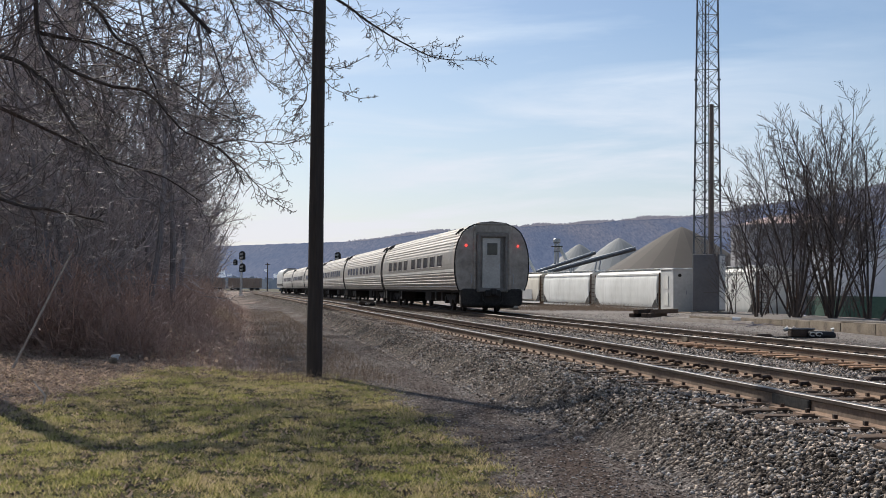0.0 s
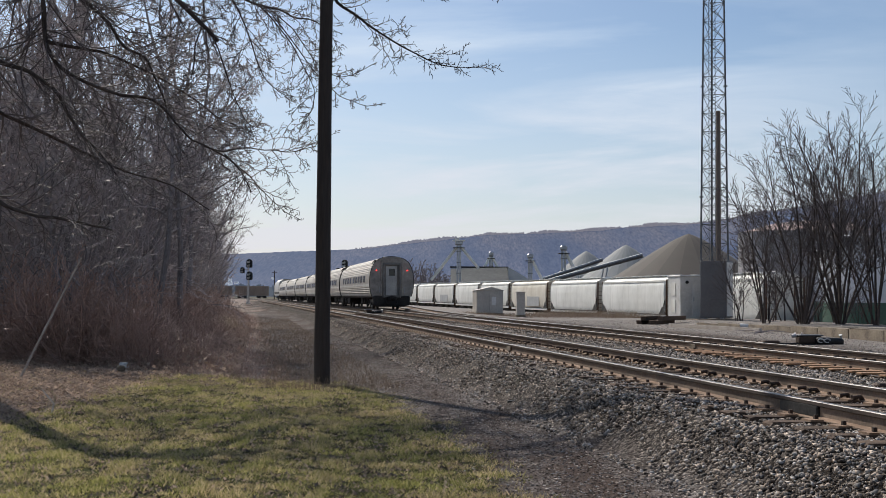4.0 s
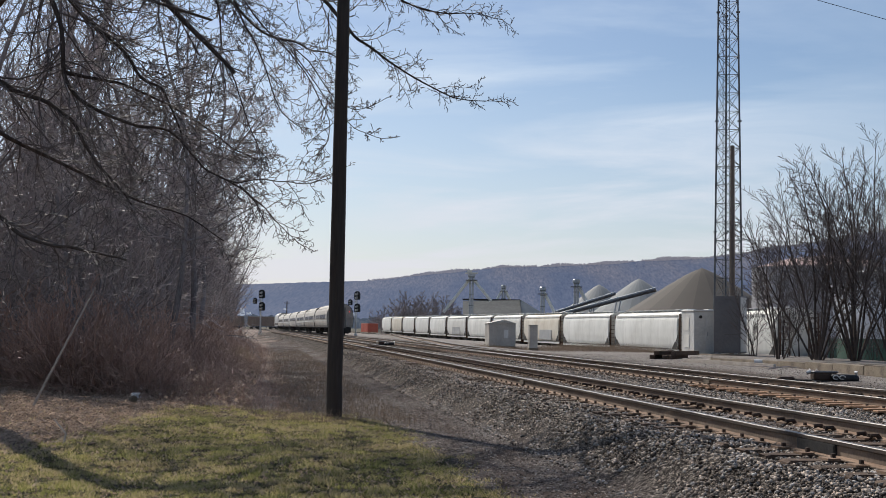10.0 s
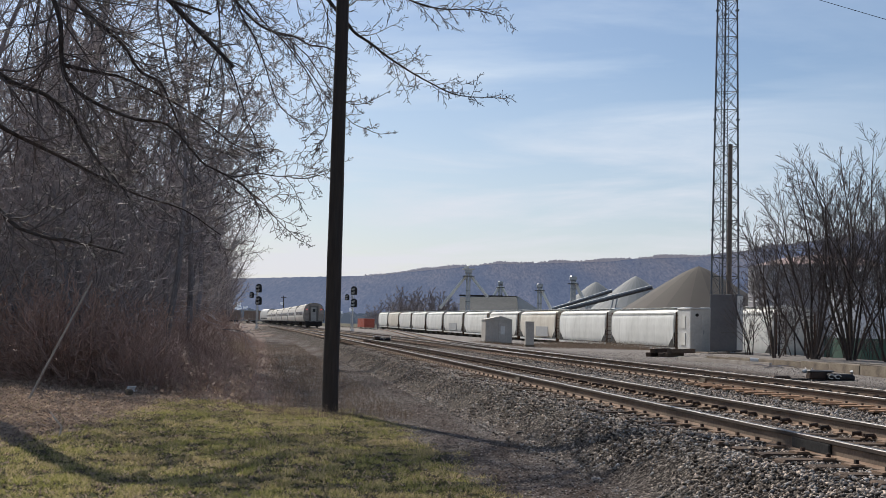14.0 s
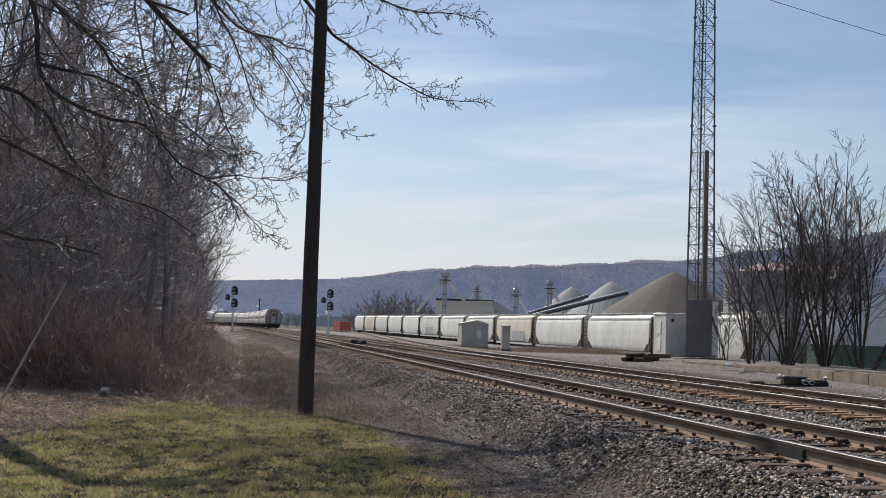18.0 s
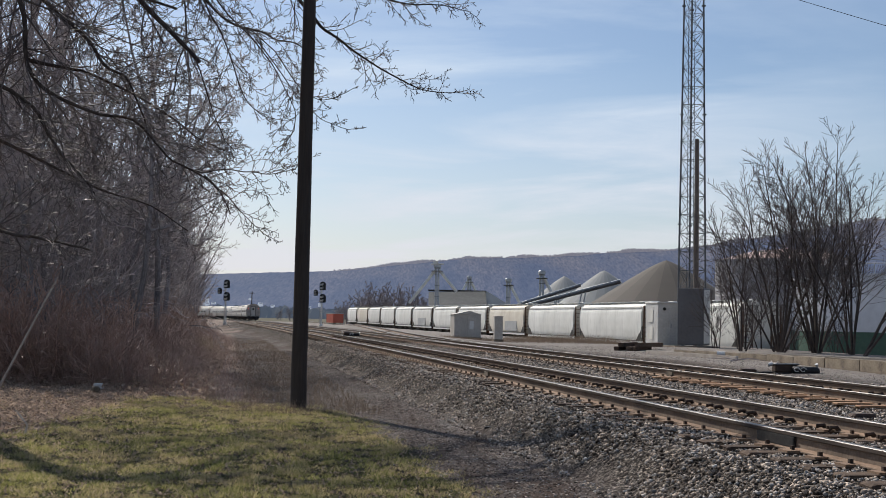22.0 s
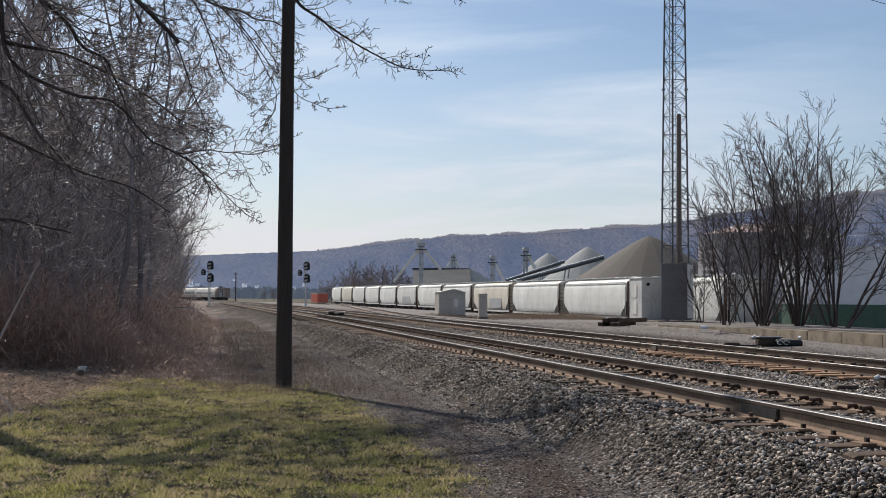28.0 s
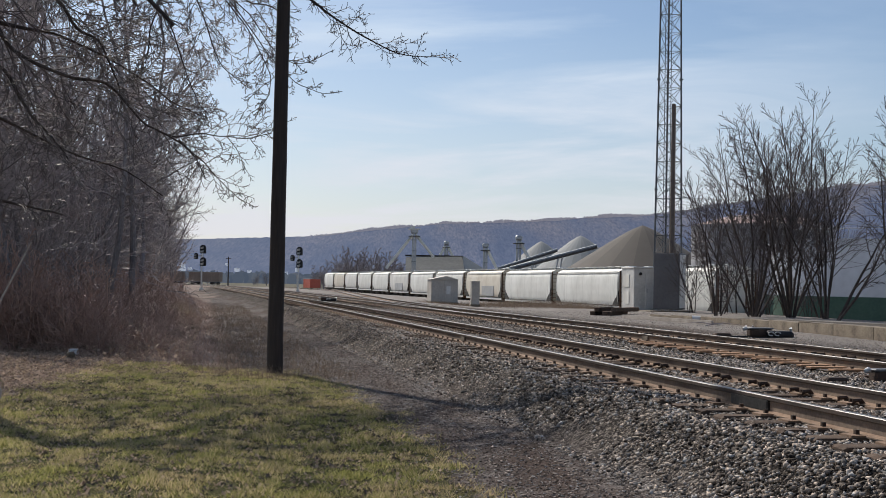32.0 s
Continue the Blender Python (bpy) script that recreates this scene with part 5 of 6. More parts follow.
def build_hills():
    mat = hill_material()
    az = np.linspace(-60, 60, 700)
    q = np.linspace(0, 1, 26)
    for name, r0, r1, lift, lo in (("backdrop_far_hills", 2600, 3400, 1.0, -60),):
        A, Q = np.meshgrid(az, q)
        bump = np.array([[noise.noise(Vector((a * 2.2, k * 5, 3.1))) for a in az] for k in q])
        fine = np.array([noise.noise(Vector((a * 9.0, 7.7, 0))) for a in az])
        R = r0 + (r1 - r0) * Q
        E = ridge(A) * r1 / 1000 + EYE
        Z = E * (Q ** 1.25) + bump * 9 * np.sin(np.pi * Q) + fine * 1.4 * Q ** 4
        a = np.radians(A)
        V = np.stack([R * np.sin(a), R * np.cos(a), Z], -1).reshape(-1, 3)
        i = np.arange(A.size).reshape(A.shape)
        f = np.stack([i[:-1, :-1], i[:-1, 1:], i[1:, 1:], i[1:, :-1]], -1).reshape(-1, 4)
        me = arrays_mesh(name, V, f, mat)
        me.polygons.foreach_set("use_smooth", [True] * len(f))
        thing(name, "long wooded ridge with blue distance haze painted in", "hill", kind="structure", data=me)
    # bare trees along the skyline
    rng = np.random.default_rng(5)
    vs, fs = [], []
    n = 0
    for k in range(2600):
        aa = rng.uniform(-4.5, 25)
        dense = noise.noise(Vector((aa * 0.8, 1.3, 9))) + 0.2
        if dense < rng.uniform(-0.5, 0.4):
            continue
        r = 3395
        x, y = r * math.sin(radians(aa)), r * math.cos(radians(aa))
        z = float(ridge(aa)) * 3.4 + EYE - 3
        h, w = rng.uniform(3, 9) + 9 * max(0.0, dense - 0.1), rng.uniform(3, 9)
        for j in range(10):
            o = rng.uniform(-w, w)
            hh = h * (1 - (o / w) ** 2 * 0.7) * rng.uniform(0.6, 1.0)
            vs += [(x + o - 1.5, y, z), (x + o + 1.5, y, z), (x + o + rng.uniform(0.4, 1.6), y, z + hh), (x + o - rng.uniform(0.4, 1.6), y, z + hh * rng.uniform(0.85, 1.0))]
            fs.append((n, n + 1, n + 2, n + 3))
            n += 4
    valley(rng)
    # houses on the lower slope; walls and roofs glow, hazy daylight put into emission
    pale = glow("far_house_wall", (0.30, 0.32, 0.36), 0.9)
    roof = glow("far_house_roof", (0.13, 0.15, 0.19), 0.9)
    for k in range(34):
        aa, qq = rng.uniform(-13, 9) if k % 3 else rng.uniform(-12.5, -7), rng.uniform(0.12, 0.42)
        r = 2600 + 800 * qq
        z = float(ridge(aa) * 3.4 + EYE) * qq ** 1.25 - 2
        w, d, h = rng.uniform(5, 10), rng.uniform(6, 9), rng.uniform(4, 7)
        hs = thing("distant_house", "small pale house on the far wooded slope", "house", pose(r * math.sin(radians(aa)), r * math.cos(radians(aa)) - 6, z, 0, 0, rng.uniform(-30, 30)), "houses on the far slope")
        part("wall", G().box((0, 0, h / 2), (w, d, h + 5)), pale, hs)
        part("roof", G().loft([[(-w * 0.55, y, h), (w * 0.55, y, h), (0, y, h + w * 0.3)] for y in (-d * 0.55, d * 0.55)]), roof, hs)
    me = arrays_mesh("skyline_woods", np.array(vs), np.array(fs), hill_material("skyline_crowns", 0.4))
    thing("skyline_woods", "bare woods along the ridge, haze and sunlit fringe painted in", "woods", kind="stuff", data=me)


build_hills()

# ---------------------------------------------------------------- trees


def branch(g, p, d, length, r, rng, depth, up=0.03, wander=0.16, gap=0.09, shrink=0.62, ang=(0.5, 1.0), thin=0.006, start=0.15):
    """A limb from p towards d with alternate side shoots that shorten towards its tip, down to fine twigs."""
    n = 7 if depth >= 3 else 5 if depth == 2 else 4 if depth == 1 else 3
    dd = d.normalized()
    pts, rad = [p.copy()], [r]
    tip = max(r * 0.22, thin * 0.8)
    for i in range(n):
        dd = (dd + Vector((rng.gauss(0, wander), rng.gauss(0, wander), rng.gauss(0, wander) + up))).normalized()
        pts.append(pts[-1] + dd * (length / n))
        rad.append(r + (tip - r) * (i + 1) / n)
    g.tube(pts, rad, 8 if r > 0.09 else 5 if r > 0.03 else 4 if r > 0.014 else 3, 0 if r > 0.03 else 1, caps=False)
    if depth <= 0:
        return
    f, side_turn = start, rng.uniform(0, 6.28)
    while f < 1.0:
        j = min(int(f * n), n - 1)
        base = pts[j].lerp(pts[j + 1], f * n - j)
        t = (pts[j + 1] - pts[j]).normalized()
        a = t.cross(Vector((0.31, 0.2, 0.93))).normalized()
        b = t.cross(a)
        side_turn += 2.4 + rng.gauss(0, 0.5)
        w = rng.uniform(*ang)
        nd = t * math.cos(w) + (a * math.cos(side_turn) + b * math.sin(side_turn)) * math.sin(w)
        r0 = rad[j] + (rad[j + 1] - rad[j]) * (f * n - j)
        branch(g, base, nd, length * shrink * (1.08 - 0.72 * f) * rng.uniform(0.55, 1.15), max(r0 * rng.uniform(0.42, 0.66), thin), rng, depth - 1, up, wander * 1.15, gap * 1.9, min(shrink * 1.2, 0.62), ang, thin, 0.22)
        f += gap * rng.uniform(0.55, 1.5)


def tree(name, label, seed, h, r, m, stems=1, spread=0.12, depth=3, category="tree", group="", wood="twig_backlit", bark="bark_backlit", **how):
    """A bare tree or shrub: each stem is a trunk with its own crown of branches."""
    t = thing(name, label, category, m, group)
    rng = random.Random(seed)
    turn = rng.uniform(0, 6.28)
    for k in range(stems):
        a = turn + 2.4 * k + rng.gauss(0, 0.3)
        out = spread * (k + 0.6) / stems if stems > 1 else spread
        d = Vector((out * math.cos(a), out * math.sin(a), 1))
        o = Vector((0.3 * out * math.cos(a), 0.3 * out * math.sin(a), -0.2))
        rr = r * rng.uniform(0.75, 1.1)
        g = G()
        branch(g, o, d, h * rng.uniform(0.86, 1.04) * (1.03 - 0.28 * (k + 0.6) / stems) if stems > 1 else h, rr, rng, depth, **how)
        sides = 8 if rr > 0.09 else 5 if rr > 0.03 else 4 if rr > 0.014 else 3
        n = 7 if depth >= 3 else 5 if depth == 2 else 4
        nf, used = n * sides, (n + 1) * sides
        trunk, crown = G(), G()
        trunk.v, trunk.f, trunk.m = g.v[:used], g.f[:nf], [0] * nf
        crown.v, crown.f, crown.m = g.v[used:], [tuple(i - used for i in f) for f in g.f[nf:]], g.m[nf:]
        part("trunk", trunk, M[bark], t, smooth=True)
        part("crown", crown, [M[bark], M[wood]], t, "bare branches and twigs")
    return t


def wood_edge(y):
    """x of the wood's edge beside the path."""
    return -9.6 - 0.170 * (y - 29)


def build_wood():
    """Tall slender trees, dense behind the brush and thinning out down the line."""
    protos = [tree("bare_tree", "tall slender bare tree at the edge of the wood", 11 + k, 13.0 + 1.1 * k, 0.15 + 0.02 * k, pose(0, 0, 0), 1, 0.06, 3, group="trees at the wood's edge", wood="twig", bark="bark",
                   up=0.045, wander=0.12, gap=0.062, shrink=0.46, ang=(0.45, 1.0), thin=0.0125, start=0.22) for k in range(5)]
    rng = random.Random(21)
    k = 0
    for y in np.arange(33, 205, 2.4):
        for row in range(4):
            if (row >= 2 and (y > 80 or y < 40)) or (row == 3 and y < 60) or (row == 0 and y < 38) or (y < 60 and rng.random() < 0.3):
                continue
            x = wood_edge(y) - row * 2.9 + rng.uniform(-1.2, 0.6)
            yy = y + rng.uniform(-1.2, 1.2)
            m = pose(x, yy, float(height(x, yy)) - 0.05, rng.uniform(-4, 4), rng.uniform(-4, 5), rng.uniform(0, 360)) @ Matrix.Scale(rng.uniform(0.72, 1.12) * (1.2 if row >= 2 else 0.9 if row == 0 else 1.0), 4)
            if k < 5:
                protos[k].matrix_basis = m
            else:
                copy_thing(protos[rng.randrange(5)], m)
            k += 1
    # tangled saplings under them
    src = [tree("bare_sapling", "tangled bare sapling under the tall trees", 310 + k, 5.0, 0.035, pose(0, 0, 0), 5, 0.5, 2, group="saplings under the trees", wood="twig", bark="bark",
                up=0.02, wander=0.2, gap=0.075, shrink=0.6, ang=(0.5, 1.2), thin=0.009, start=0.15) for k in range(4)]
    for k in range(66):
        y = 31 + 75 * rng.random() ** 1.5
        x = wood_edge(y) + 0.9 - 6.5 * rng.random() ** 1.4
        m = pose(x, y, float(height(x, y)), 0, 0, rng.uniform(0, 360)) @ Matrix.Scale(rng.uniform(0.7, 1.35), 4)
        if k < 4:
            src[k].matrix_basis = m
        else:
            copy_thing(src[k % 4], m)


def build_clump():
    """The fan of shrubby trees behind the platform."""
    rows = ((16.2, 50.0, 9.6, 9, 0.50, 0.072), (14.75, 50.3, 8.7, 7, 0.50, 0.060), (13.35, 51.0, 6.6, 5, 0.60, 0.048), (17.2, 48.5, 8.6, 4, 0.45, 0.060), (19.9, 47.0, 9.0, 6, 0.48, 0.066), (15.5, 53.0, 8.6, 4, 0.5, 0.052), (18.4, 52.5, 8.2, 4, 0.5, 0.052), (16.6, 51.2, 9.2, 4, 0.42, 0.05))
    for i, (x, y, h, stems, spread, r) in enumerate(rows):
        tree("bare_bush_tree", "many-stemmed bare shrubby tree behind the platform", 431 + i, h, r, pose(x, y, float(height(x, y)) + 0.03), stems, spread, 2, group="shrubby trees behind the platform",
             up=0.014, wander=0.08, gap=0.041, shrink=0.41, ang=(0.35, 0.85), thin=0.0092, start=0.30)
    t = tree("leaning_tree", "dark bare tree leaning far over behind the platform", 460, 5.6, 0.085, pose(16.9, 46.2, float(height(16.9, 46.2))) @ pose(0, 0, 0, 0, 40, 0), 2, 0.15, 3, group="shrubby trees behind the platform", up=0.06, wander=0.08, gap=0.11, shrink=0.45, ang=(0.35, 0.9), thin=0.0105, start=0.3)
    rng = random.Random(4)
    src = [tree("sapling", "thin bare sapling beside the tower", 470 + k, 4.6, 0.03, pose(0, 0, 0), 3, 0.4, 2, group="saplings beside the tower", up=0.05, wander=0.1, gap=0.08, shrink=0.45, ang=(0.3, 0.8), thin=0.010, start=0.2) for k in range(2)]
    for k in range(13):
        x, y = 13.5 + 0.45 * k + rng.uniform(-0.2, 0.2), 57.0 - 0.25 * k + rng.uniform(-1.0, 1.6)
        m = pose(x, y, float(height(x, y)), 0, 0, rng.uniform(0, 360)) @ Matrix.Scale(rng.uniform(0.6, 1.05), 4)
        if k < 2:
            src[k].matrix_basis = m
        else:
            copy_thing(src[k % 2], m)


def winding(pts, rng, jitter=0.018):
    """A smooth crooked line through the given points."""
    P = [Vector(p) for p in pts]
    dense = []
    for i in range(len(P) - 1):
        for q in (0, 0.33, 0.67):
            dense.append(P[i].lerp(P[i + 1], q) + Vector((rng.gauss(0, jitter), rng.gauss(0, jitter * 2), rng.gauss(0, jitter))))
    dense.append(P[-1])
    return [dense[0]] + [(a + b * 2 + c) / 4 for a, b, c in zip(dense, dense[1:], dense[2:])] + [dense[-1]]


def build_overhang():
    """The tree beside the path whose crooked limbs hang across the view."""
    t = thing("overhanging_tree", "bare tree with crooked limbs hanging over the grass and the pole", "tree", pose(0, 0, 0))
    rng = random.Random(8)
    base = Vector((-8.62, 20.75, 0.1))
    trunk = [base, base + Vector((0.05, 0, 3)), base + Vector((-0.05, 0.1, 6)), base + Vector((0.1, 0, 8.0)), base + Vector((0.3, 0, 9.0))]
    part("trunk", G().tube(trunk, [0.27, 0.23, 0.20, 0.18, 0.16], 12), M["bark_backlit"], t, smooth=True)
    # limbs: their line, thickness at the start and at the tip, length of the side shoots, how they hang
    limbs = [
        ([(-8.6, 20.8, 6.3), (-8.8, 21.3, 6.19), (-8.39, 21.6, 5.95), (-8.07, 21.6, 5.8), (-7.65, 21.6, 5.66), (-7.22, 21.6, 5.38), (-6.94, 21.6, 4.92), (-6.71, 21.6, 4.51), (-6.39, 21.6, 4.24), (-6.03, 21.6, 3.77)], 0.085, 0.014, 1.3, -0.02),
        ([(-8.4, 20.8, 8.9), (-7.6, 21.2, 7.67), (-7.31, 21.2, 6.95), (-7.22, 21.2, 6.02), (-7.0, 21.2, 5.67), (-6.58, 21.2, 5.42), (-5.85, 21.2, 5.14), (-5.45, 21.2, 5.16), (-5.14, 21.2, 4.95), (-4.71, 21.2, 4.45), (-4.4, 21.2, 4.31), (-3.99, 21.2, 4.11), (-3.73, 21.2, 3.87), (-3.54, 21.2, 3.47)], 0.062, 0.010, 1.5, 0.0),
        ([(-4.4, 21.3, 4.3), (-4.2, 21.8, 4.25), (-3.9, 22.3, 4.38), (-3.55, 22.6, 4.4), (-3.2, 22.8, 4.38), (-2.9, 22.9, 4.45), (-2.6, 22.9, 4.5)], 0.018, 0.007, 0.9, 0.02),
        ([(-4.0, 21.2, 4.12), (-3.75, 21.6, 3.9), (-3.5, 22.0, 3.6), (-3.32, 22.3, 3.4), (-3.12, 22.5, 3.2)], 0.016, 0.006, 0.9, 0.0),
        ([(-8.3, 20.8, 8.8), (-7.68, 22.0, 7.9), (-6.95, 22.0, 7.16), (-6.34, 22.0, 6.64), (-6.09, 22.0, 6.22), (-5.68, 22.0, 6.02), (-5.52, 22.0, 5.79), (-5.34, 22.0, 5.28), (-5.21, 22.0, 4.84)], 0.060, 0.014, 1.35, 0.0),
        ([(-8.3, 20.8, 9.0), (-6.8, 20.8, 8.6), (-5.6, 20.8, 7.59), (-5.29, 20.8, 7.3), (-4.61, 20.8, 6.6), (-4.09, 20.8, 6.08)], 0.105, 0.034, 0.9, -0.03),
        ([(-4.15, 20.8, 6.15), (-3.92, 20.8, 5.51), (-3.81, 20.8, 5.11), (-3.64, 20.8, 4.77), (-3.44, 20.8, 4.52)], 0.014, 0.007, 0.55, -0.02),
        ([(-8.3, 20.8, 9.0), (-6.4, 22.6, 9.6), (-4.92, 23.0, 8.25), (-4.22, 23.0, 7.54), (-3.88, 23.0, 7.26), (-3.33, 23.0, 7.19), (-2.99, 23.0, 7.0), (-2.66, 23.0, 6.96), (-2.38, 23.0, 6.74)], 0.048, 0.010, 1.0, -0.06),
        ([(-8.3, 20.8, 9.0), (-6.2, 22.0, 9.4), (-4.85, 22.6, 8.02), (-4.69, 22.6, 7.26), (-4.78, 22.6, 6.71), (-4.89, 22.6, 6.27), (-4.95, 22.6, 5.72)], 0.034, 0.010, 0.9, -0.02),
        ([(-8.6, 20.8, 4.0), (-8.5, 21.0, 3.7), (-8.14, 21.0, 3.44), (-7.87, 21.0, 3.19), (-7.26, 21.0, 2.98), (-6.81, 21.0, 2.97), (-6.4, 21.0, 2.88), (-5.95, 21.0, 2.77)], 0.066, 0.018, 1.1, 0.05),
        ([(-8.3, 20.8, 9.0), (-5.4, 22.6, 10.4), (-3.6, 23.0, 9.1), (-3.15, 23.0, 8.4), (-2.52, 23.0, 7.68), (-2.23, 23.0, 7.3), (-1.9, 23.0, 7.11), (-1.56, 23.0, 6.81), (-1.11, 23.0, 6.55), (-0.45, 23.0, 6.17), (0.1, 23.0, 6.08), (0.7, 23.0, 6.06)], 0.075, 0.006, 0.78, 0.0),
        ([(-8.3, 20.8, 9.0), (-5.0, 22.6, 10.6), (-2.6, 22.8, 8.9), (-1.7, 22.8, 8.26), (-1.25, 22.8, 7.93), (-0.7, 22.8, 7.78), (-0.16, 22.8, 7.71), (0.17, 22.8, 7.74), (0.66, 22.8, 7.62)], 0.045, 0.006, 0.85, -0.05),
        ([(-4.0, 23.1, 7.4), (-3.5, 23.2, 7.2), (-3.12, 23.2, 6.88), (-2.77, 23.2, 6.33), (-2.37, 23.2, 5.95), (-2.04, 23.2, 5.9), (-1.77, 23.2, 6.04), (-1.53, 23.2, 6.16)], 0.016, 0.006, 0.45, 0.03),
        ([(-3.5, 23.3, 7.1), (-3.02, 23.4, 6.48), (-2.67, 23.4, 6.03), (-2.42, 23.4, 5.76), (-2.1, 23.4, 5.51), (-1.65, 23.4, 5.38), (-1.3, 23.4, 5.42)], 0.014, 0.006, 0.4, 0.03),
        ([(-6.0, 22.0, 9.4), (-4.51, 22.4, 7.97), (-4.22, 22.4, 7.33), (-3.93, 22.4, 6.79), (-3.69, 22.4, 6.14), (-3.49, 22.4, 5.61), (-3.13, 22.4, 5.38), (-2.97, 22.4, 5.39)], 0.026, 0.006, 0.7, -0.03),
        ([(-6.0, 22.4, 9.6), (-4.43, 22.8, 8.09), (-3.97, 22.8, 7.43), (-3.4, 22.8, 6.89), (-3.06, 22.8, 6.46), (-2.83, 22.8, 6.03), (-2.6, 22.8, 5.59), (-2.69, 22.8, 5.15), (-2.85, 22.8, 4.95)], 0.022, 0.006, 0.8, -0.04),
        ([(-7.2, 21.2, 6.1), (-6.6, 22.4, 6.2), (-5.9, 23.4, 6.0), (-5.2, 24.0, 5.6), (-4.7, 24.4, 5.2), (-4.1, 24.6, 5.0)], 0.040, 0.009, 1.2, 0.02),
        ([(-8.6, 20.8, 5.2), (-8.4, 22.6, 5.0), (-7.6, 23.6, 4.6), (-6.6, 24.2, 4.1), (-5.7, 24.6, 3.9), (-5.0, 24.8, 3.4)], 0.055, 0.010, 1.3, 0.02),
        ([(-8.4, 20.6, 7.0), (-7.3, 19.6, 7.6), (-5.9, 19.0, 7.2), (-4.9, 18.6, 6.7), (-4.0, 18.4, 6.4)], 0.06, 0.02, 0.5, 0.1),
    ]
    for pts, r in (([(-8.4, 20.6, 8.7), (-8.0, 21.0, 9.0), (-7.85, 22.3, 9.6), (-7.75, 25.3, 10.5), (-7.3, 26.2, 11.1), (-6.8, 27.0, 11.9)], 0.14),
                   ([(-8.4, 20.6, 8.7), (-7.9, 20.9, 9.3), (-7.65, 21.2, 9.8), (-7.4, 21.9, 11.0), (-7.2, 22.6, 12.2)], 0.13)):
        g = G().tube(pts, [r * (1 - 0.13 * i) for i in range(len(pts))], 9)
        for i in range(2, len(pts)):
            for _ in range(2):
                branch(g, Vector(pts[i]), Vector((rng.gauss(0, 0.6), rng.gauss(0.3, 0.6), 0.8)), rng.uniform(1.2, 2.2), 0.03, rng, 2, thin=0.009)
        part("leader", g, [M["bark_backlit"], M["twig_backlit"]], t)
    for pts, r0, r1, reach, hang in limbs:
        g = G()
        line = winding(pts, rng)
        n = len(line)
        rad = [r0 + (r1 - r0) * (i / (n - 1)) ** 0.55 for i in range(n)]
        g.tube(line, rad, 7, 0, caps=True)
        turn = 0.0
        run = 0.0
        for i in range(2, n - 1):
            step = (line[i + 1] - line[i]).length
            run += step
            while run > 0.11:
                run -= 0.11 * rng.uniform(0.7, 1.4)
                turn += 2.3 + rng.gauss(0, 0.6)
                tdir = (line[i + 1] - line[i]).normalized()
                a = tdir.cross(Vector((0.1, 0.95, 0.2))).normalized()
                b = tdir.cross(a)
                w = rng.uniform(0.5, 1.1)
                nd = tdir * math.cos(w) + (a * math.cos(turn) + b * math.sin(turn) * 0.8) * math.sin(w)
                f = i / n
                big = rng.random() < 0.42
                branch(g, line[i].lerp(line[i + 1], rng.random()), nd, reach * rng.uniform(0.5, 1.25) * (1.3 - 0.9 * f) * (1.35 if big else 0.6), min(max(rad[i] * 0.42, 0.0085), 0.022), rng, 2 if big else 1, hang, 0.2, 0.13, 0.6, (0.5, 1.1), 0.0058, 0.22)
        part("limb", g, [M["bark_backlit"], M["twig_backlit"]], t)


def build_near_trees():
    """Tall bare trees close beside the lawn, their trunks dark before the sky."""
    for k, (x, y, h, r, lean, turn) in enumerate(((-13.2, 30.5, 13.0, 0.16, 0.02, 40), (-13.55, 34.0, 15.0, 0.17, 0.0, 200), (-15.5, 35.0, 14.5, 0.19, 5.5, 310), (-12.55, 36.5, 14.0, 0.14, 0.5, 80), (-11.6, 39.5, 13.0, 0.13, -1.0, 130), (-15.9, 40.0, 16.0, 0.18, 1.0, 20), (-12.6, 43.5, 14.0, 0.15, 0.0, 260), (-17.6, 46.0, 17.0, 0.19, 0.0, 170))):
        tree("tall_bare_tree", "tall dark bare tree beside the lawn", 210 + k, h, r, pose(x, y, float(height(x, y)), 0, lean, 0), 1, 0.03, 3, group="trees at the wood's edge",
             wood="twig", bark="bark", up=0.03, wander=0.09, gap=0.055, shrink=0.42, ang=(0.5, 1.05), thin=0.0095, start=0.22)
    for k, (x, y, h) in enumerate(((-8.9, 37.0, 12.2), (-9.2, 41.5, 12.6), (-10.6, 33.5, 11.6), (-10.4, 46.0, 13.0), (-9.4, 30.5, 8.6), (-8.0, 33.0, 11.2), (-8.1, 36.0, 11.8))):
        tree("spreading_tree", "bare tree with a broad crown of fine dark twigs", 260 + k, h, 0.11, pose(x, y, float(height(x, y)), 0, 2, 70 * k), 1, 0.05, 3, group="trees at the wood's edge",
             wood="twig", bark="bark", up=0.012, wander=0.16, gap=0.028, shrink=0.30, ang=(0.8, 1.35), thin=0.0105, start=0.36)


build_wood()
build_near_trees()
build_clump()
build_overhang()

# ---------------------------------------------------------------- turnout and lineside things


def x_siding(y):
    """The siding that leaves the far main track towards the yard."""
    d = max(y - 33.0, 0.0)
    return x_far(y) + (0.00078 * d * d if d < 62 else 0.00078 * 62 * 62 + 0.0967 * (d - 62))


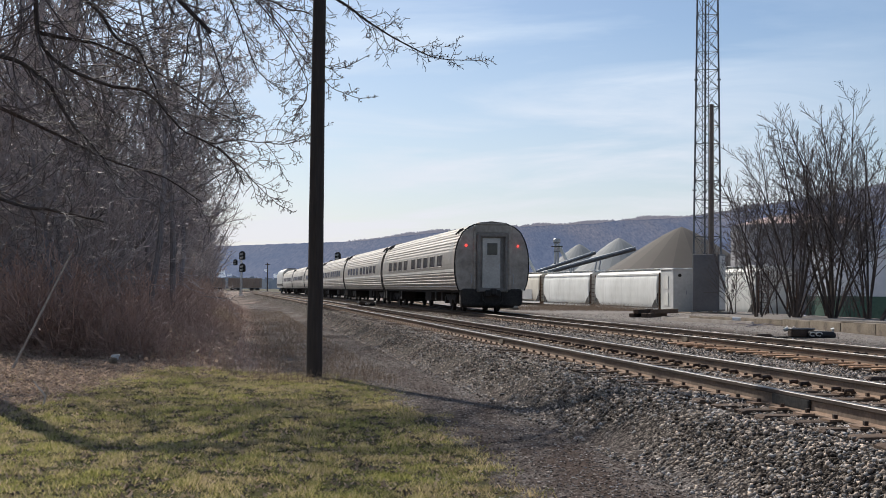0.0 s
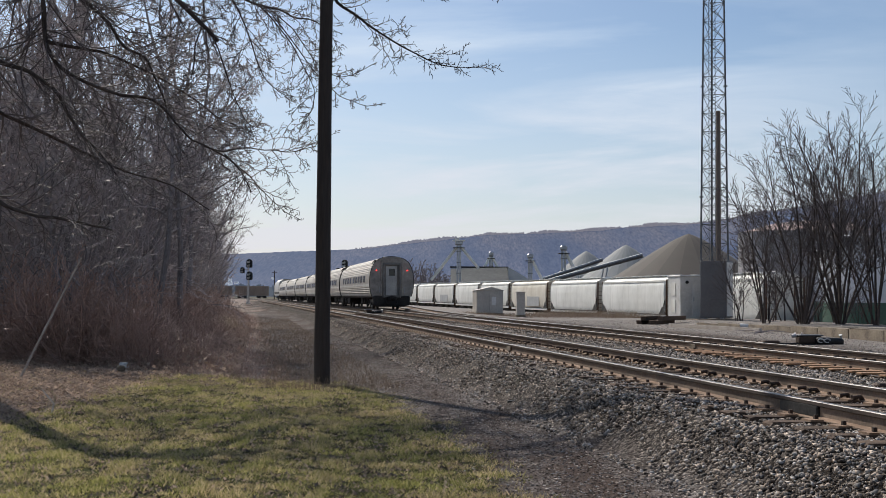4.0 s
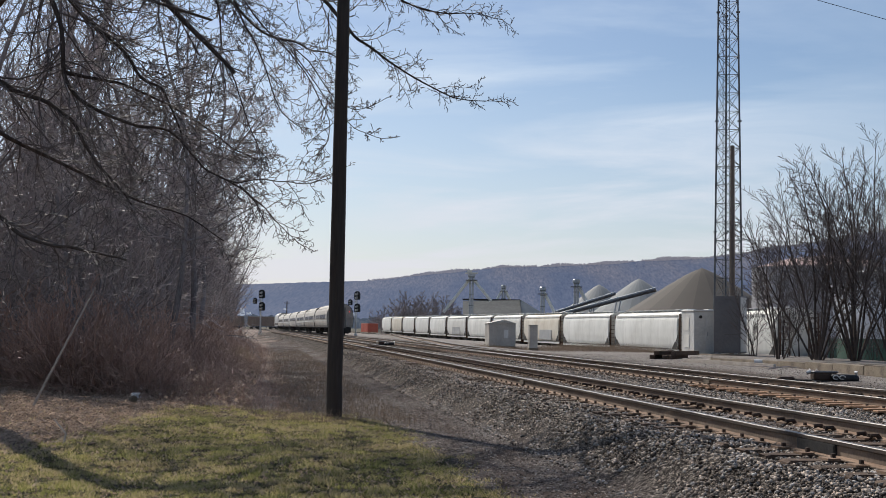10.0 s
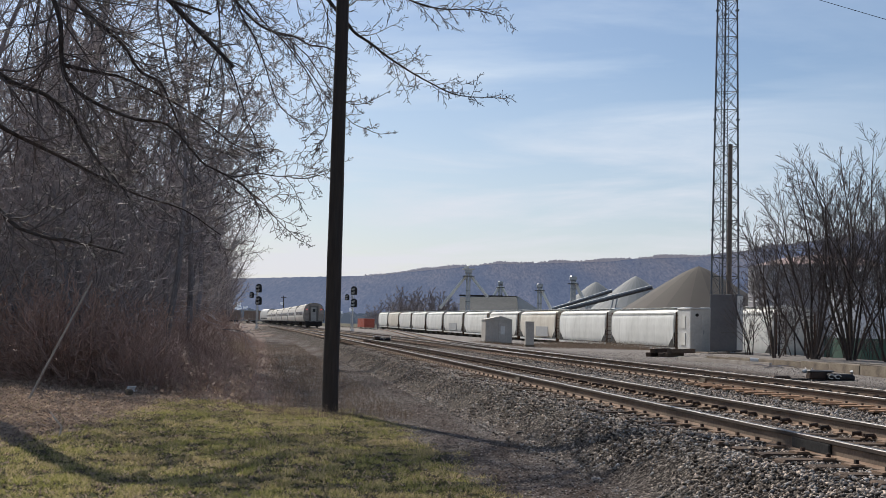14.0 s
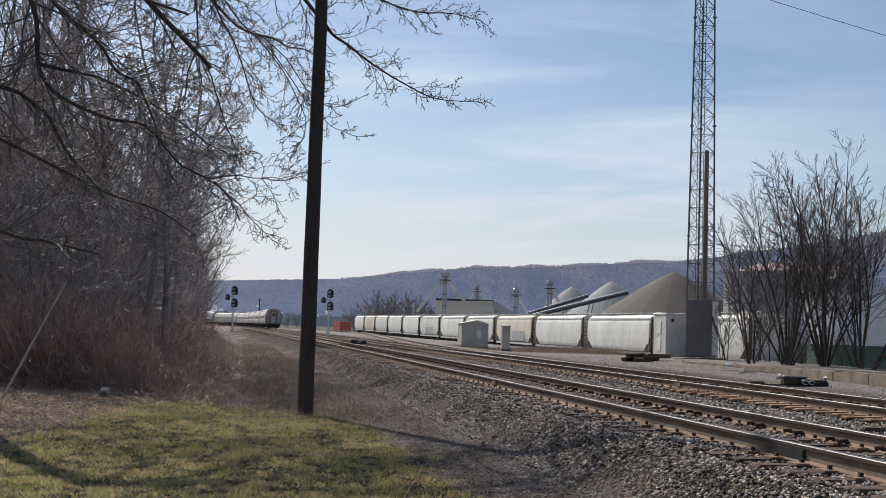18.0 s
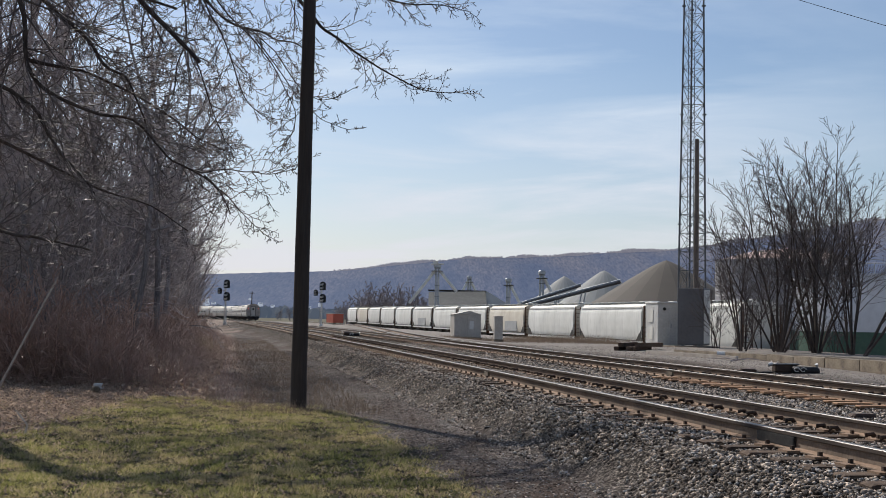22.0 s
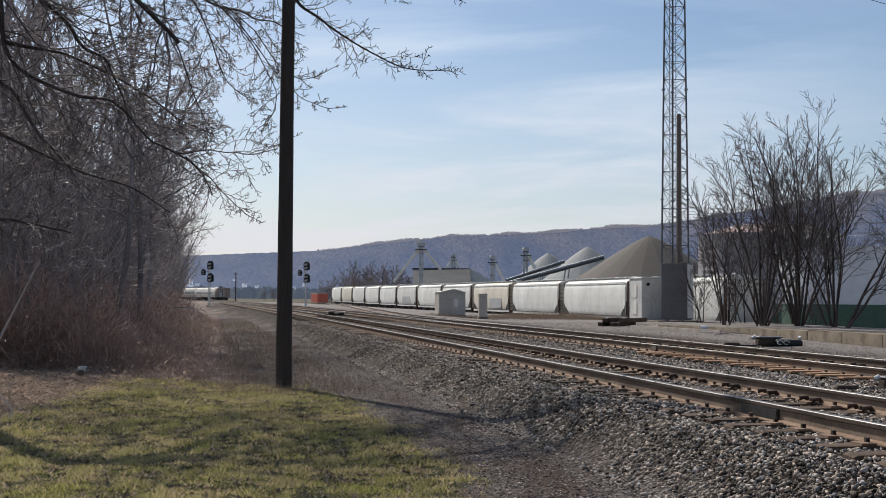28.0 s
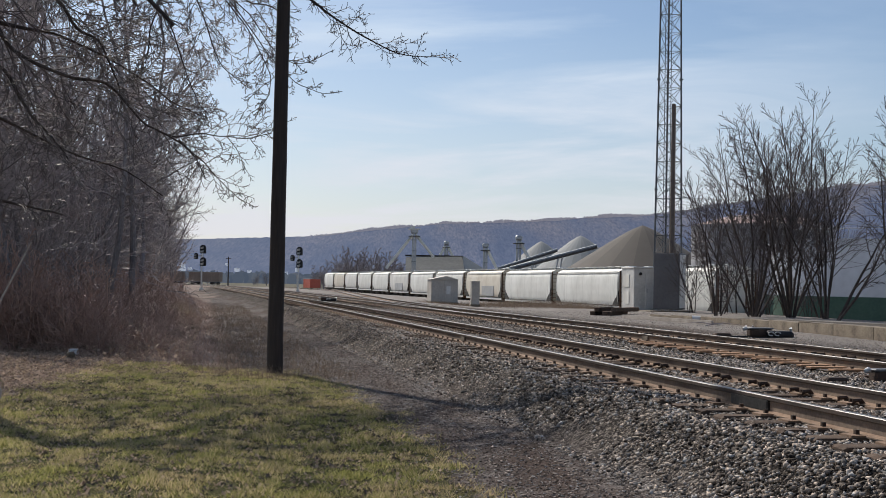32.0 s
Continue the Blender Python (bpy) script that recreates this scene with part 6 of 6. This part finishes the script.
def build_siding():
    s = thing("siding_track", "siding leaving the far main track through a turnout", "track", kind="structure")
    z = lambda y: RAIL_TOP - 0.004
    for off in (-0.7535, 0.7535):
        part("rail", rail_mesh(x_siding, z, off, 34.0, 230), [M["rail_side"], M["rail_top"], M["rail_foot"], M["rail_head"]], s, "rust-brown siding rail")
    r = random.Random(5)
    for k, y in enumerate(np.arange(48, 120, 0.56)):
        d, a = frame_at(x_siding, y)
        off = x_siding(y) - x_far(y)
        w = 2.7 if off > 2.6 else 2.7 + off
        x = x_siding(y) if off > 2.6 else x_far(y) + off / 2
        part("switch_tie", TIES[r.randrange(5)], None, s, at=pose(x, y + 0.27, RAIL_TOP - 0.27, 0, 0, math.degrees(a)) @ Matrix.Diagonal((w / 2.6, 1, 1, 1)))
    plate_mesh = G().box((0, 0, 0), (0.8, 0.17, 0.03), 0, 0, 0.008).mesh("slide_plate", M["slide_rust"])
    for y in np.arange(18.0, 27.0, 0.53):
        d, a = frame_at(x_far, y)
        if r.random() < 0.12:
            continue
        part("slide_plate", plate_mesh, None, s, at=pose(float(x_far(y)) - 0.95 + r.uniform(-0.06, 0.06), y + r.uniform(-0.03, 0.03), RAIL_TOP - 0.155, 0, 0, math.degrees(a) + r.uniform(-1.5, 1.5)))
    fr = G()
    fr.box((x_far(54) + 0.95, 54, RAIL_TOP - 0.06), (0.16, 3.2, 0.11), 0.19)
    part("frog", fr, M["rail_top"], s, "worn steel frog")


def switch_machine(m, label):
    t = thing("switch_machine", label, "switch machine", m, group="switch machines")
    for y in (-0.32, 0.32):
        part("long_tie", G().box((0.1, y, 0.02), (3.0, 0.22, 0.12), 0, 0, 0.015), M["tie"], t)
    part("base_plate", G().box((0.2, 0, 0.10), (1.7, 0.62, 0.05), 0, 0, 0.01), M["black_iron"], t)
    part("gear_case", G().box((-0.2, 0.1, 0.25), (0.8, 0.36, 0.26), 0, 0, 0.05), M["anchor_iron"], t, "rust-stained black gear case")
    part("gear_cover", G().box((-0.2, 0.1, 0.40), (0.84, 0.40, 0.05), 0, 0, 0.02), M["cabinet_dark"], t)
    part("motor", G().tube([(-0.1, -0.2, 0.22), (-0.04, -0.2, 0.22), (0.75, -0.2, 0.20), (0.82, -0.2, 0.20)], [0.08, 0.13, 0.13, 0.08], 14), M["black_iron"], t, "rounded black motor", smooth=True)
    # thin pale loops on the front of the motor
    for x in (0.0, 0.22):
        part("cable_loop", G().tube([(x + 0.10 * math.cos(a), -0.345, 0.24 + 0.06 * math.sin(a)) for a in np.linspace(0, 5.2, 11)], 0.017, 6), M["litter"], t, "thin pale loop on the motor", smooth=True)
    part("end_cap", G().tube([(-0.78, 0.1, 0.36), (-0.66, 0.1, 0.40)], [0.05, 0.075], 10), M["galvanised"], t, "pale end cap")
    part("hand_throw", G().tube([(0.84, 0, 0.12), (0.86, 0, 0.33), (0.82, -0.03, 0.42)], [0.045, 0.04, 0.06], 8), M["galvanised"], t, "pale lever")
    part("throw_rod", G().tube([(-0.6, 0, 0.13), (-1.9, 0.06, 0.11)], 0.03, 6), M["black_iron"], t)
    part("lug", G().box((-1.55, 0.03, 0.16), (0.6, 0.3, 0.14), 0, 0, 0.05), M["anchor_iron"], t)


def build_lineside():
    build_siding()
    switch_machine(pose(9.3, 30.6, 0.42, 0, 0, 8) @ Matrix.Scale(0.78, 4), "black switch machine on long ties beside the far track")
    switch_machine(pose(6.85, 16.5, 0.38, 0, 0, 8) @ Matrix.Scale(0.6, 4), "black switch machine between the two tracks")
    switch_machine(pose(-5.3, 82.7, 0.42, 0, 0, 8) @ Matrix.Scale(0.75, 4), "low black switch machine between the far tracks")
    # stack of old ties
    r = random.Random(9)
    for i in range(5):
        layer = i // 3
        t = thing("old_tie", "dark discarded wooden tie on a pile beside the cabinets", "railway tie", group="pile of old ties",
                  data=TIES[i % 5], m=pose(8.75 + (i % 4) * 0.32 + 0.1 * layer, 53.0 + r.uniform(-0.2, 0.2), 0.60 + 0.17 * layer, 0, 0, 64 + r.uniform(-9, 9)))
    # long plank on the ground in front of the kerb
    p, q = Vector((8.75, 47.9, 0.58)), Vector((10.55, 40.9, 0.58))
    d = q - p
    thing("old_rail", "long pale weathered rail lying on the gravel", "rail", data=G().box(((p + q) / 2), (0.11, d.length, 0.14), math.atan2(-d.x, d.y), 0, 0.02).mesh("old_rail", M["pale_wood"]))
    thing("white_insulator", "small white object on the gravel beside the kerb", "debris", data=G().tube([(10.75, 44.6, 0.62), (11.05, 44.5, 0.62)], [0.12, 0.10], 12).mesh("white_insulator", M["litter"]))
    for k in range(5):
        a = r.uniform(0, 3)
        x, y = 10.2 + r.uniform(-0.5, 0.9), 38.5 + r.uniform(-2, 3)
        thing("fallen_branch", "thin dead branch lying on the gravel", "branch", group="dead branches", data=G().tube([(x, y, 0.53), (x + 0.5 * math.cos(a), y + 0.5 * math.sin(a), 0.6), (x + 1.1 * math.cos(a), y + 1.1 * math.sin(a) + 0.1, 0.54)], [0.02, 0.018, 0.008], 5).mesh("fallen_branch", M["twig"]))
    # joint bars and the black greaser on the near rail
    for xf, off, y, L in ((x_near, -0.7535, 11.9, 0.8), (x_near, -0.7535, 25.0, 0.35), (x_far, -0.7535, 27.0, 0.35)):
        d, a = frame_at(xf, y)
        x = xf(y) + d.y * off
        g = G()
        for s in (-1, 1):
            g.box((x + s * 0.045, y, RAIL_TOP - 0.095), (0.045, L, 0.10), a, 0, 0.01)
        thing("joint_bar", "bolted joint bars on the rail", "joint bar", group="rail joint bars", data=g.mesh("joint_bar", M["black_iron" if y < 12 else "concrete"]))
    thing("dropped_bar", "black iron bar lying on the gravel", "bar", data=G().box((1.08, 18.2, 0.06), (0.42, 0.07, 0.06), 0.15, 0, 0.01).mesh("dropped_bar", M["black_iron"]))
    thing("paper_litter", "crumpled pale litter at the foot of the brush", "litter", data=G().box((-7.1, 26.2, 0.10), (0.20, 0.13, 0.12), 0.4, 0, 0.02).mesh("paper_litter", M["litter"]))
    thing("leaning_stick", "long pale dead stem leaning out of the brush", "stick", data=G().tube([(-8.36, 23.4, 0.0), (-7.88, 23.4, 0.99), (-7.22, 23.4, 2.34)], [0.026, 0.024, 0.018], 7).mesh("leaning_stick", M["pale_wood"]))
    thing("bent_branch", "pale broken branch standing in the leaves", "branch", data=G().tube([(-5.83, 17.7, 0.0), (-5.80, 17.7, 0.14), (-5.92, 17.7, 0.26)], [0.014, 0.012, 0.007], 6).mesh("bent_branch", M["straw"]))
    # distant line pole, wires
    t = thing("line_pole", "thin dark pole beside the distant track", "pole", pose(-51.2, 350, 0.3))
    part("shaft", G().tube([(0, 0, 0), (0, 0, 8.6)], [0.2, 0.14], 8), M["pole_wood"], t)
    part("cross_arm", G().box((0, 0, 8.1), (1.6, 0.15, 0.18)), M["pole_wood"], t)
    pts = [(14.6 + 34 * q, 66.6 - 13.6 * q, 21.8 - 13.7 * q - 0.25 * math.sin(math.pi * q)) for q in np.linspace(0, 1, 24)]
    thing("overhead_wire", "thin dark overhead wire high above the trees", "wire", data=G().tube(pts, 0.016, 5).mesh("overhead_wire", M["black_iron"]))
    for dz in (0, 0.5, 1.1):
        pts = [(13.9 + 22 * q, 62.5 + 4 * q, 5.9 + dz * 0.6 + 1.0 * q * dz - 0.5 * math.sin(math.pi * q)) for q in np.linspace(0, 1, 16)]
        thing("service_wire", "thin pale wire running from the wooden pole", "wire", group="service wires", data=G().tube(pts, 0.018, 5).mesh("service_wire", M["galvanised"]))


def build_far_trees():
    rng = random.Random(17)
    src = [tree("distant_tree", "bare tree far behind the parked hopper cars", 91 + k, 9.0, 0.16, pose(-20 + 4 * k, 400, -0.6), 2, 0.4, 3, group="trees beyond the yard", wood="twig_far_haze", bark="bark_far_haze", up=0.03, wander=0.12, gap=0.1, shrink=0.5, ang=(0.4, 0.9), thin=0.035, start=0.2) for k in range(3)]
    for k in range(40):
        x, y = -28 + 31 * (k % 20) / 19 + rng.uniform(-1, 1), 385 + rng.uniform(-12, 24)
        c = copy_thing(src[k % 3], pose(x, y, -0.6, 0, 0, rng.uniform(0, 360)) @ Matrix.Scale(rng.uniform(0.9, 1.25) * (0.9 + 0.5 * math.sin(math.pi * (k % 20) / 19)), 4))
        tagged(c, "bare tree far behind the parked hopper cars", group="trees beyond the yard")
    for k in range(26):
        x, y = -150 + rng.uniform(0, 110), 560 + rng.uniform(-20, 90)
        c = copy_thing(src[k % 3], pose(x, y, -0.3, 0, 0, rng.uniform(0, 360)) @ Matrix.Scale(rng.uniform(0.6, 0.95), 4))
        tagged(c, "bare tree in the hazy valley", group="trees in the valley")


def build_shrubs():
    protos = [tree("bare_shrub", "leafless reddish-brown shrub at the wood's edge", 71 + s, 1.9, 0.018, pose(0, 0, 0), 7, 0.7, 2, "shrub", "shrubs at the wood's edge", "twig_red", "twig_red", up=0.03, wander=0.16, gap=0.11, shrink=0.5, ang=(0.3, 0.9), thin=0.0058, start=0.12) for s in range(3)]
    rng = random.Random(6)
    for k in range(185):
        y = 25.0 + 66 * rng.random() ** 1.5
        x = -6.4 - 0.150 * (y - 24) - 4.5 * rng.random()
        if k >= 130:
            x, y = -15.0 - 15 * rng.random(), 44 + 30 * rng.random()
        y = max(y, float(brush_front(x)) + 1.2)
        m = pose(x, y, float(height(x, y)), 0, 0, rng.uniform(0, 360)) @ Matrix.Scale(rng.uniform(0.75, 1.35) * (1.5 if k >= 130 else 1.0), 4)
        if k < 3:
            protos[k].matrix_basis = m
        else:
            copy_thing(protos[k % 3], m)


build_lineside()
build_far_trees()
build_shrubs()

# ---------------------------------------------------------------- loose cover


def scatter_stones():
    stones_on("ballast_stones", "loose grey crushed-stone ballast along the tracks", 3, 220000, -2.55, 7.6, 0.010, 0.031)
    stones_on("path_gravel", "scattered small stones on the trodden gravel path", 4, 135000, -7.5, -1.9, 0.006, 0.019, mat="path_stone")
    stones_on("yard_gravel", "grey gravel beyond the far track", 6, 26000, 7.4, 15.0, 0.008, 0.022, 20, "path_stone")


def stones_on(name, label, seed, n, u0, u1, s0, s1, y0=6.0, mat="stone"):
    rng = np.random.default_rng(seed)
    base = np.array([(1, 0, 0), (-1, 0, 0), (0, 1, 0), (0, -1, 0), (0, 0, 1), (0, 0, -1)], float)
    tri = np.array([(0, 2, 4), (2, 1, 4), (1, 3, 4), (3, 0, 4), (2, 0, 5), (1, 2, 5), (3, 1, 5), (0, 3, 5)])
    y = y0 + (60 - y0) * rng.random(n) ** 1.7
    u = rng.uniform(u0, u1, n)
    x = x_near(y) + u
    keep = rng.random(n) > np.maximum(grass_mask(x, y), brush_mask(x, y)) * 1.02
    y, u, x = y[keep], u[keep], x[keep]
    s = s0 + (s1 - s0) * rng.random(len(y)) ** 1.4
    z = height(x, y) + s * 0.35
    inside = ((np.abs(u) < 1.3) | (np.abs(u - 4.55) < 1.3))
    z = z + np.where(inside, 0.022, 0.0) + 0.02 * np.sin(y * 1.7 + 2 * u) * np.sin(0.6 * y) * (np.abs(u + 0.2) < 2.2)
    if mat == "path_stone":
        base = np.array([(1, 0, -0.5), (-0.7, 0.8, -0.5), (-0.7, -0.8, -0.5), (0, 0, 0.9)], float)
        tri = np.array([(0, 1, 3), (1, 2, 3), (2, 0, 3), (0, 2, 1)])
    c = len(base)
    rot = rng.normal(size=(len(y), 3, 3))
    q, _ = np.linalg.qr(rot)
    v = base[None] * rng.uniform(0.6, 1.35, (len(y), c, 3)) + rng.normal(0, 0.16, (len(y), c, 3))
    v = np.einsum("nij,nkj->nki", q, v) * np.array([1, 1, 0.42 if mat == "path_stone" else 0.8]) * s[:, None, None] + np.stack([x, y, z], -1)[:, None]
    f = tri[None] + (np.arange(len(y)) * c)[:, None, None]
    me = arrays_mesh(name, v.reshape(-1, 3), f.reshape(-1, 3), M[mat])
    thing(name, label, "gravel", kind="stuff", data=me)


def blades(name, x, y, h, w, lean, mat, label, cat, seed):
    rng = np.random.default_rng(seed)
    n = len(x)
    simple = n > 100000
    a = rng.uniform(0, 2 * np.pi, n)
    b = rng.uniform(0, 2 * np.pi, n)
    z = height(x, y) - 0.005
    dx, dy = np.cos(a) * w / 2, np.sin(a) * w / 2
    lx, ly = np.cos(b) * lean, np.sin(b) * lean
    p0, p1 = np.stack([x - dx, y - dy, z], -1), np.stack([x + dx, y + dy, z], -1)
    p2 = np.stack([x + dx * 0.7 + lx * 0.4, y + dy * 0.7 + ly * 0.4, z + h * 0.6], -1)
    p3 = np.stack([x - dx * 0.7 + lx * 0.4, y - dy * 0.7 + ly * 0.4, z + h * 0.6], -1)
    p4 = np.stack([x + lx, y + ly, z + h], -1)
    if simple:
        v, f = np.stack([p0, p1, p4], 1).reshape(-1, 3), np.arange(3 * n).reshape(-1, 3)
    else:
        v = np.stack([p0, p1, p2, p3, p4], 1).reshape(-1, 3)
        o = (np.arange(n) * 5)[:, None]
        f = np.concatenate([o + [0, 1, 2], o + [0, 2, 3], o + [3, 2, 4]])
    me = arrays_mesh(name, v, f, mat)
    return thing(name, label, cat, kind="stuff", data=me)


def forked_stalks(name, x, y, tall, mat, label, cat, rng):
    """Thin upright stalks, each with five side twigs."""
    n = len(x)
    base = np.stack([x, y, height(x, y) - 0.01], -1)
    a = rng.uniform(0, 2 * np.pi, n)
    top = base + np.stack([np.cos(a) * tall * 0.22, np.sin(a) * tall * 0.22, tall], -1)

    def slivers(p, q, w):
        b = rng.uniform(0, np.pi, len(p))
        d = np.stack([np.cos(b), np.sin(b), np.zeros(len(p))], -1) * w[:, None] / 2
        return np.stack([p - d, p + d, q], 1)
    out = [slivers(base, top, np.clip(tall * 0.016, 0.008, 0.018))]
    for _ in range(5):
        f = rng.uniform(0.25, 0.95, n)[:, None]
        p = base + (top - base) * f
        c = rng.uniform(0, 2 * np.pi, n)
        l = tall * rng.uniform(0.18, 0.42, n)
        q = p + np.stack([np.cos(c) * l, np.sin(c) * l, l * rng.uniform(0.3, 1.1, n)], -1)
        out.append(slivers(p, q, np.full(n, 0.009)))
    v = np.concatenate(out).reshape(-1, 3)
    return thing(name, label, cat, kind="stuff", data=arrays_mesh(name, v, np.arange(len(v)).reshape(-1, 3), mat))


def grass_material():
    s = Nodes("grass_blade")
    big = s.noise(0.8, 4, 0.65)
    r = s.rnd(True)
    col = s.mix(r, (0.175, 0.182, 0.048), (0.50, 0.47, 0.165))
    dry = s.mix(r, (0.25, 0.19, 0.10), (0.66, 0.53, 0.31))
    f = s.ramp(s.math("ADD", s.math("MULTIPLY", big, 1.0), s.math("MULTIPLY", r, 0.34)), 0.56, 0.78)
    col = s.mix(f, col, dry)
    s.done(col, 0.7, Specular_IOR_Level=0.15)
    thin = s.n.new("ShaderNodeBsdfTranslucent")
    s.l.new(col, thin.inputs["Color"])
    both = s.n.new("ShaderNodeMixShader")
    both.inputs[0].default_value = 0.5
    s.l.new(s.b.outputs[0], both.inputs[1]), s.l.new(thin.outputs[0], both.inputs[2])
    s.l.new(both.outputs[0], s.n["Material Output"].inputs["Surface"])
    return s.mat


def plant_cover():
    rng = np.random.default_rng(12)
    n = 700000
    y = 7.5 + 20 * rng.random(n) ** 1.3
    x = rng.uniform(-10, 1.5, n)
    k = rng.random(n) < grass_mask(x, y) * (1 - 0.96 * litter_mask(x, y))
    x, y = x[k], y[k]
    lump = np.array([noise.noise(Vector((a * 3.1, b * 3.1, 2))) + 0.6 * noise.noise(Vector((a * 9, b * 9, 5))) for a, b in zip(x, y)])
    k = rng.random(len(x)) < 0.62 + 1.1 * lump
    x, y, lump = x[k], y[k], lump[k]
    blades("lawn_grass", x, y, rng.uniform(0.02, 0.055, len(x)) * np.clip(0.8 + 1.3 * lump, 0.35, 2.0), 0.010, 0.04, grass_material(), "short patchy green and straw-coloured mown grass", "grass", 1)
    # brush: forked brown stalks in front of the wood
    n = 34000
    y = 20 + 70 * rng.random(n) ** 1.4
    x = -2.6 - 0.165 * (y - 24) - 9.0 * rng.random(n) ** 1.1
    k = rng.random(n) < brush_mask(x, y)
    x, y = x[k], y[k]
    deep = np.minimum(-3.2 - 0.165 * (y - 24) - x, 0.9 * (y - brush_front(x)))
    tall = (0.14 + 1.9 * ease(0.3, 4.0, deep)) * np.array([0.8 + 0.7 * noise.noise(Vector((a * 0.6, b * 0.6, 0))) for a, b in zip(x, y)]) * rng.uniform(0.55, 1.2, len(x))
    forked_stalks("dry_brush", x, y, tall, M["twig_red"], "dense reddish-brown dead brush at the wood's edge", "brush", rng)
    # sparse dead growth between the brush and the path
    n = 9000
    y = 21 + 60 * rng.random(n) ** 1.5
    x = -1.3 - 0.168 * (y - 24) - 3.2 * rng.random(n)
    k = (rng.random(n) < 0.9 - 0.8 * brush_mask(x, y)) & (y > brush_front(x) - 0.5)
    x, y = x[k], y[k]
    forked_stalks("path_weeds", x, y, rng.uniform(0.04, 0.2, len(x)), M["dead_weed"], "low dead weeds beside the gravel path", "weeds", rng)
    n = 90000
    y = 13 + 19 * rng.random(n)
    x = rng.uniform(-13, -4.3, n)
    k = rng.random(n) < litter_mask(x, y) * 0.9
    x, y = x[k], y[k]
    blades("fallen_leaves", x, y, rng.uniform(0.01, 0.05, len(x)), 0.06, 0.06, M["leaf"], "fallen brown leaves at the edge of the lawn", "leaves", 3)
    n = 22000
    y = 8.5 + 15 * rng.random(n)
    x = rng.uniform(-8, 0.8, n)
    k = rng.random(n) < grass_mask(x, y)
    blades("lawn_leaves", x[k], y[k], rng.uniform(0.01, 0.04, k.sum()), 0.03, 0.035, M["leaf"], "scattered dead leaves on the lawn", "leaves", 9)
    n = 15000
    y = 8.5 + 15 * rng.random(n)
    x = rng.uniform(-8, 0.8, n)
    k = rng.random(n) < grass_mask(x, y)
    blades("dark_lawn_leaves", x[k], y[k], rng.uniform(0.012, 0.035, k.sum()), 0.032, 0.03, M["bark_mid"], "scattered dark leaves in the grass", "leaves", 19)
    # dead weeds in front of the parked cars
    n = 17000
    x = rng.uniform(2, 19, n)
    y = 84 - 0.25 * (x - 10) + rng.normal(0, 3.5, n)
    x = x - 0.16 * (y - 84)
    blades("dead_weeds", x, y, rng.uniform(0.1, 0.6, n) * (0.5 + 0.5 * ease(4, 9, x)), 0.010, 0.25, M["dead_weed"], "brown dead weeds below the parked hopper cars", "weeds", 7)
    # pale dead leaves and seed heads caught in the brush
    n = 30000
    y = 22 + 45 * rng.random(n) ** 1.3
    x = -4.2 - 0.160 * (y - 24) - 6.5 * rng.random(n)
    k = rng.random(n) < brush_mask(x, y)
    x, y = x[k], y[k]
    n = len(x)
    z = height(x, y) + rng.uniform(0.05, 0.8, n) * (0.15 + 1.2 * ease(0.3, 4.2, np.minimum(-3.2 - 0.165 * (y - 24) - x, 0.9 * (y - brush_front(x)))))
    c = np.stack([x, y, z], -1)
    e1, e2 = rng.normal(0, 0.022, (n, 3)), rng.normal(0, 0.022, (n, 3))
    v = np.stack([c - e1, c + e2, c + e1, c - e2], 1).reshape(-1, 3)
    thing("hanging_leaves", "pale dead leaves and seed heads caught in the brush", "leaves", kind="stuff", data=arrays_mesh("hanging_leaves", v, np.arange(4 * n).reshape(-1, 4), M["leaf"]))
    g = G().tube([(-5.36, 16.2, 0.0), (-5.33, 16.2, 0.17), (-5.42, 16.2, 0.27), (-5.5, 16.22, 0.36)], [0.016, 0.014, 0.012, 0.008], 7)
    thing("bent_branch", "pale bare bent branch sticking out of the leaf litter", "branch", data=g.mesh("bent_branch", M["pale_wood"], True))
    g = G().box((0, 0, 0.1), (0.2, 0.15, 0.14), 0.3, 0, 0.03)
    thing("concrete_chunk", "pale broken chunk of concrete at the lawn's edge", "rubble", pose(-6.9, 25.2, float(height(-6.9, 25.2)), 6, 4, 20) @ Matrix.Scale(0.8, 4), data=g.mesh("concrete_chunk", M["concrete"]))
    # straw tuft beside the path
    n = 420
    a, r = rng.uniform(0, 6.28, n), rng.random(n) ** 0.7
    x, y = -9.5 + 0.7 * r * np.cos(a), 50 + 2.0 * r * np.sin(a)
    blades("straw_tuft", x, y, rng.uniform(0.3, 0.95, n), 0.014, 0.25, M["straw"], "tuft of pale dry grass beside the gravel path", "grass", 4)


scatter_stones()
plant_cover()

motions()
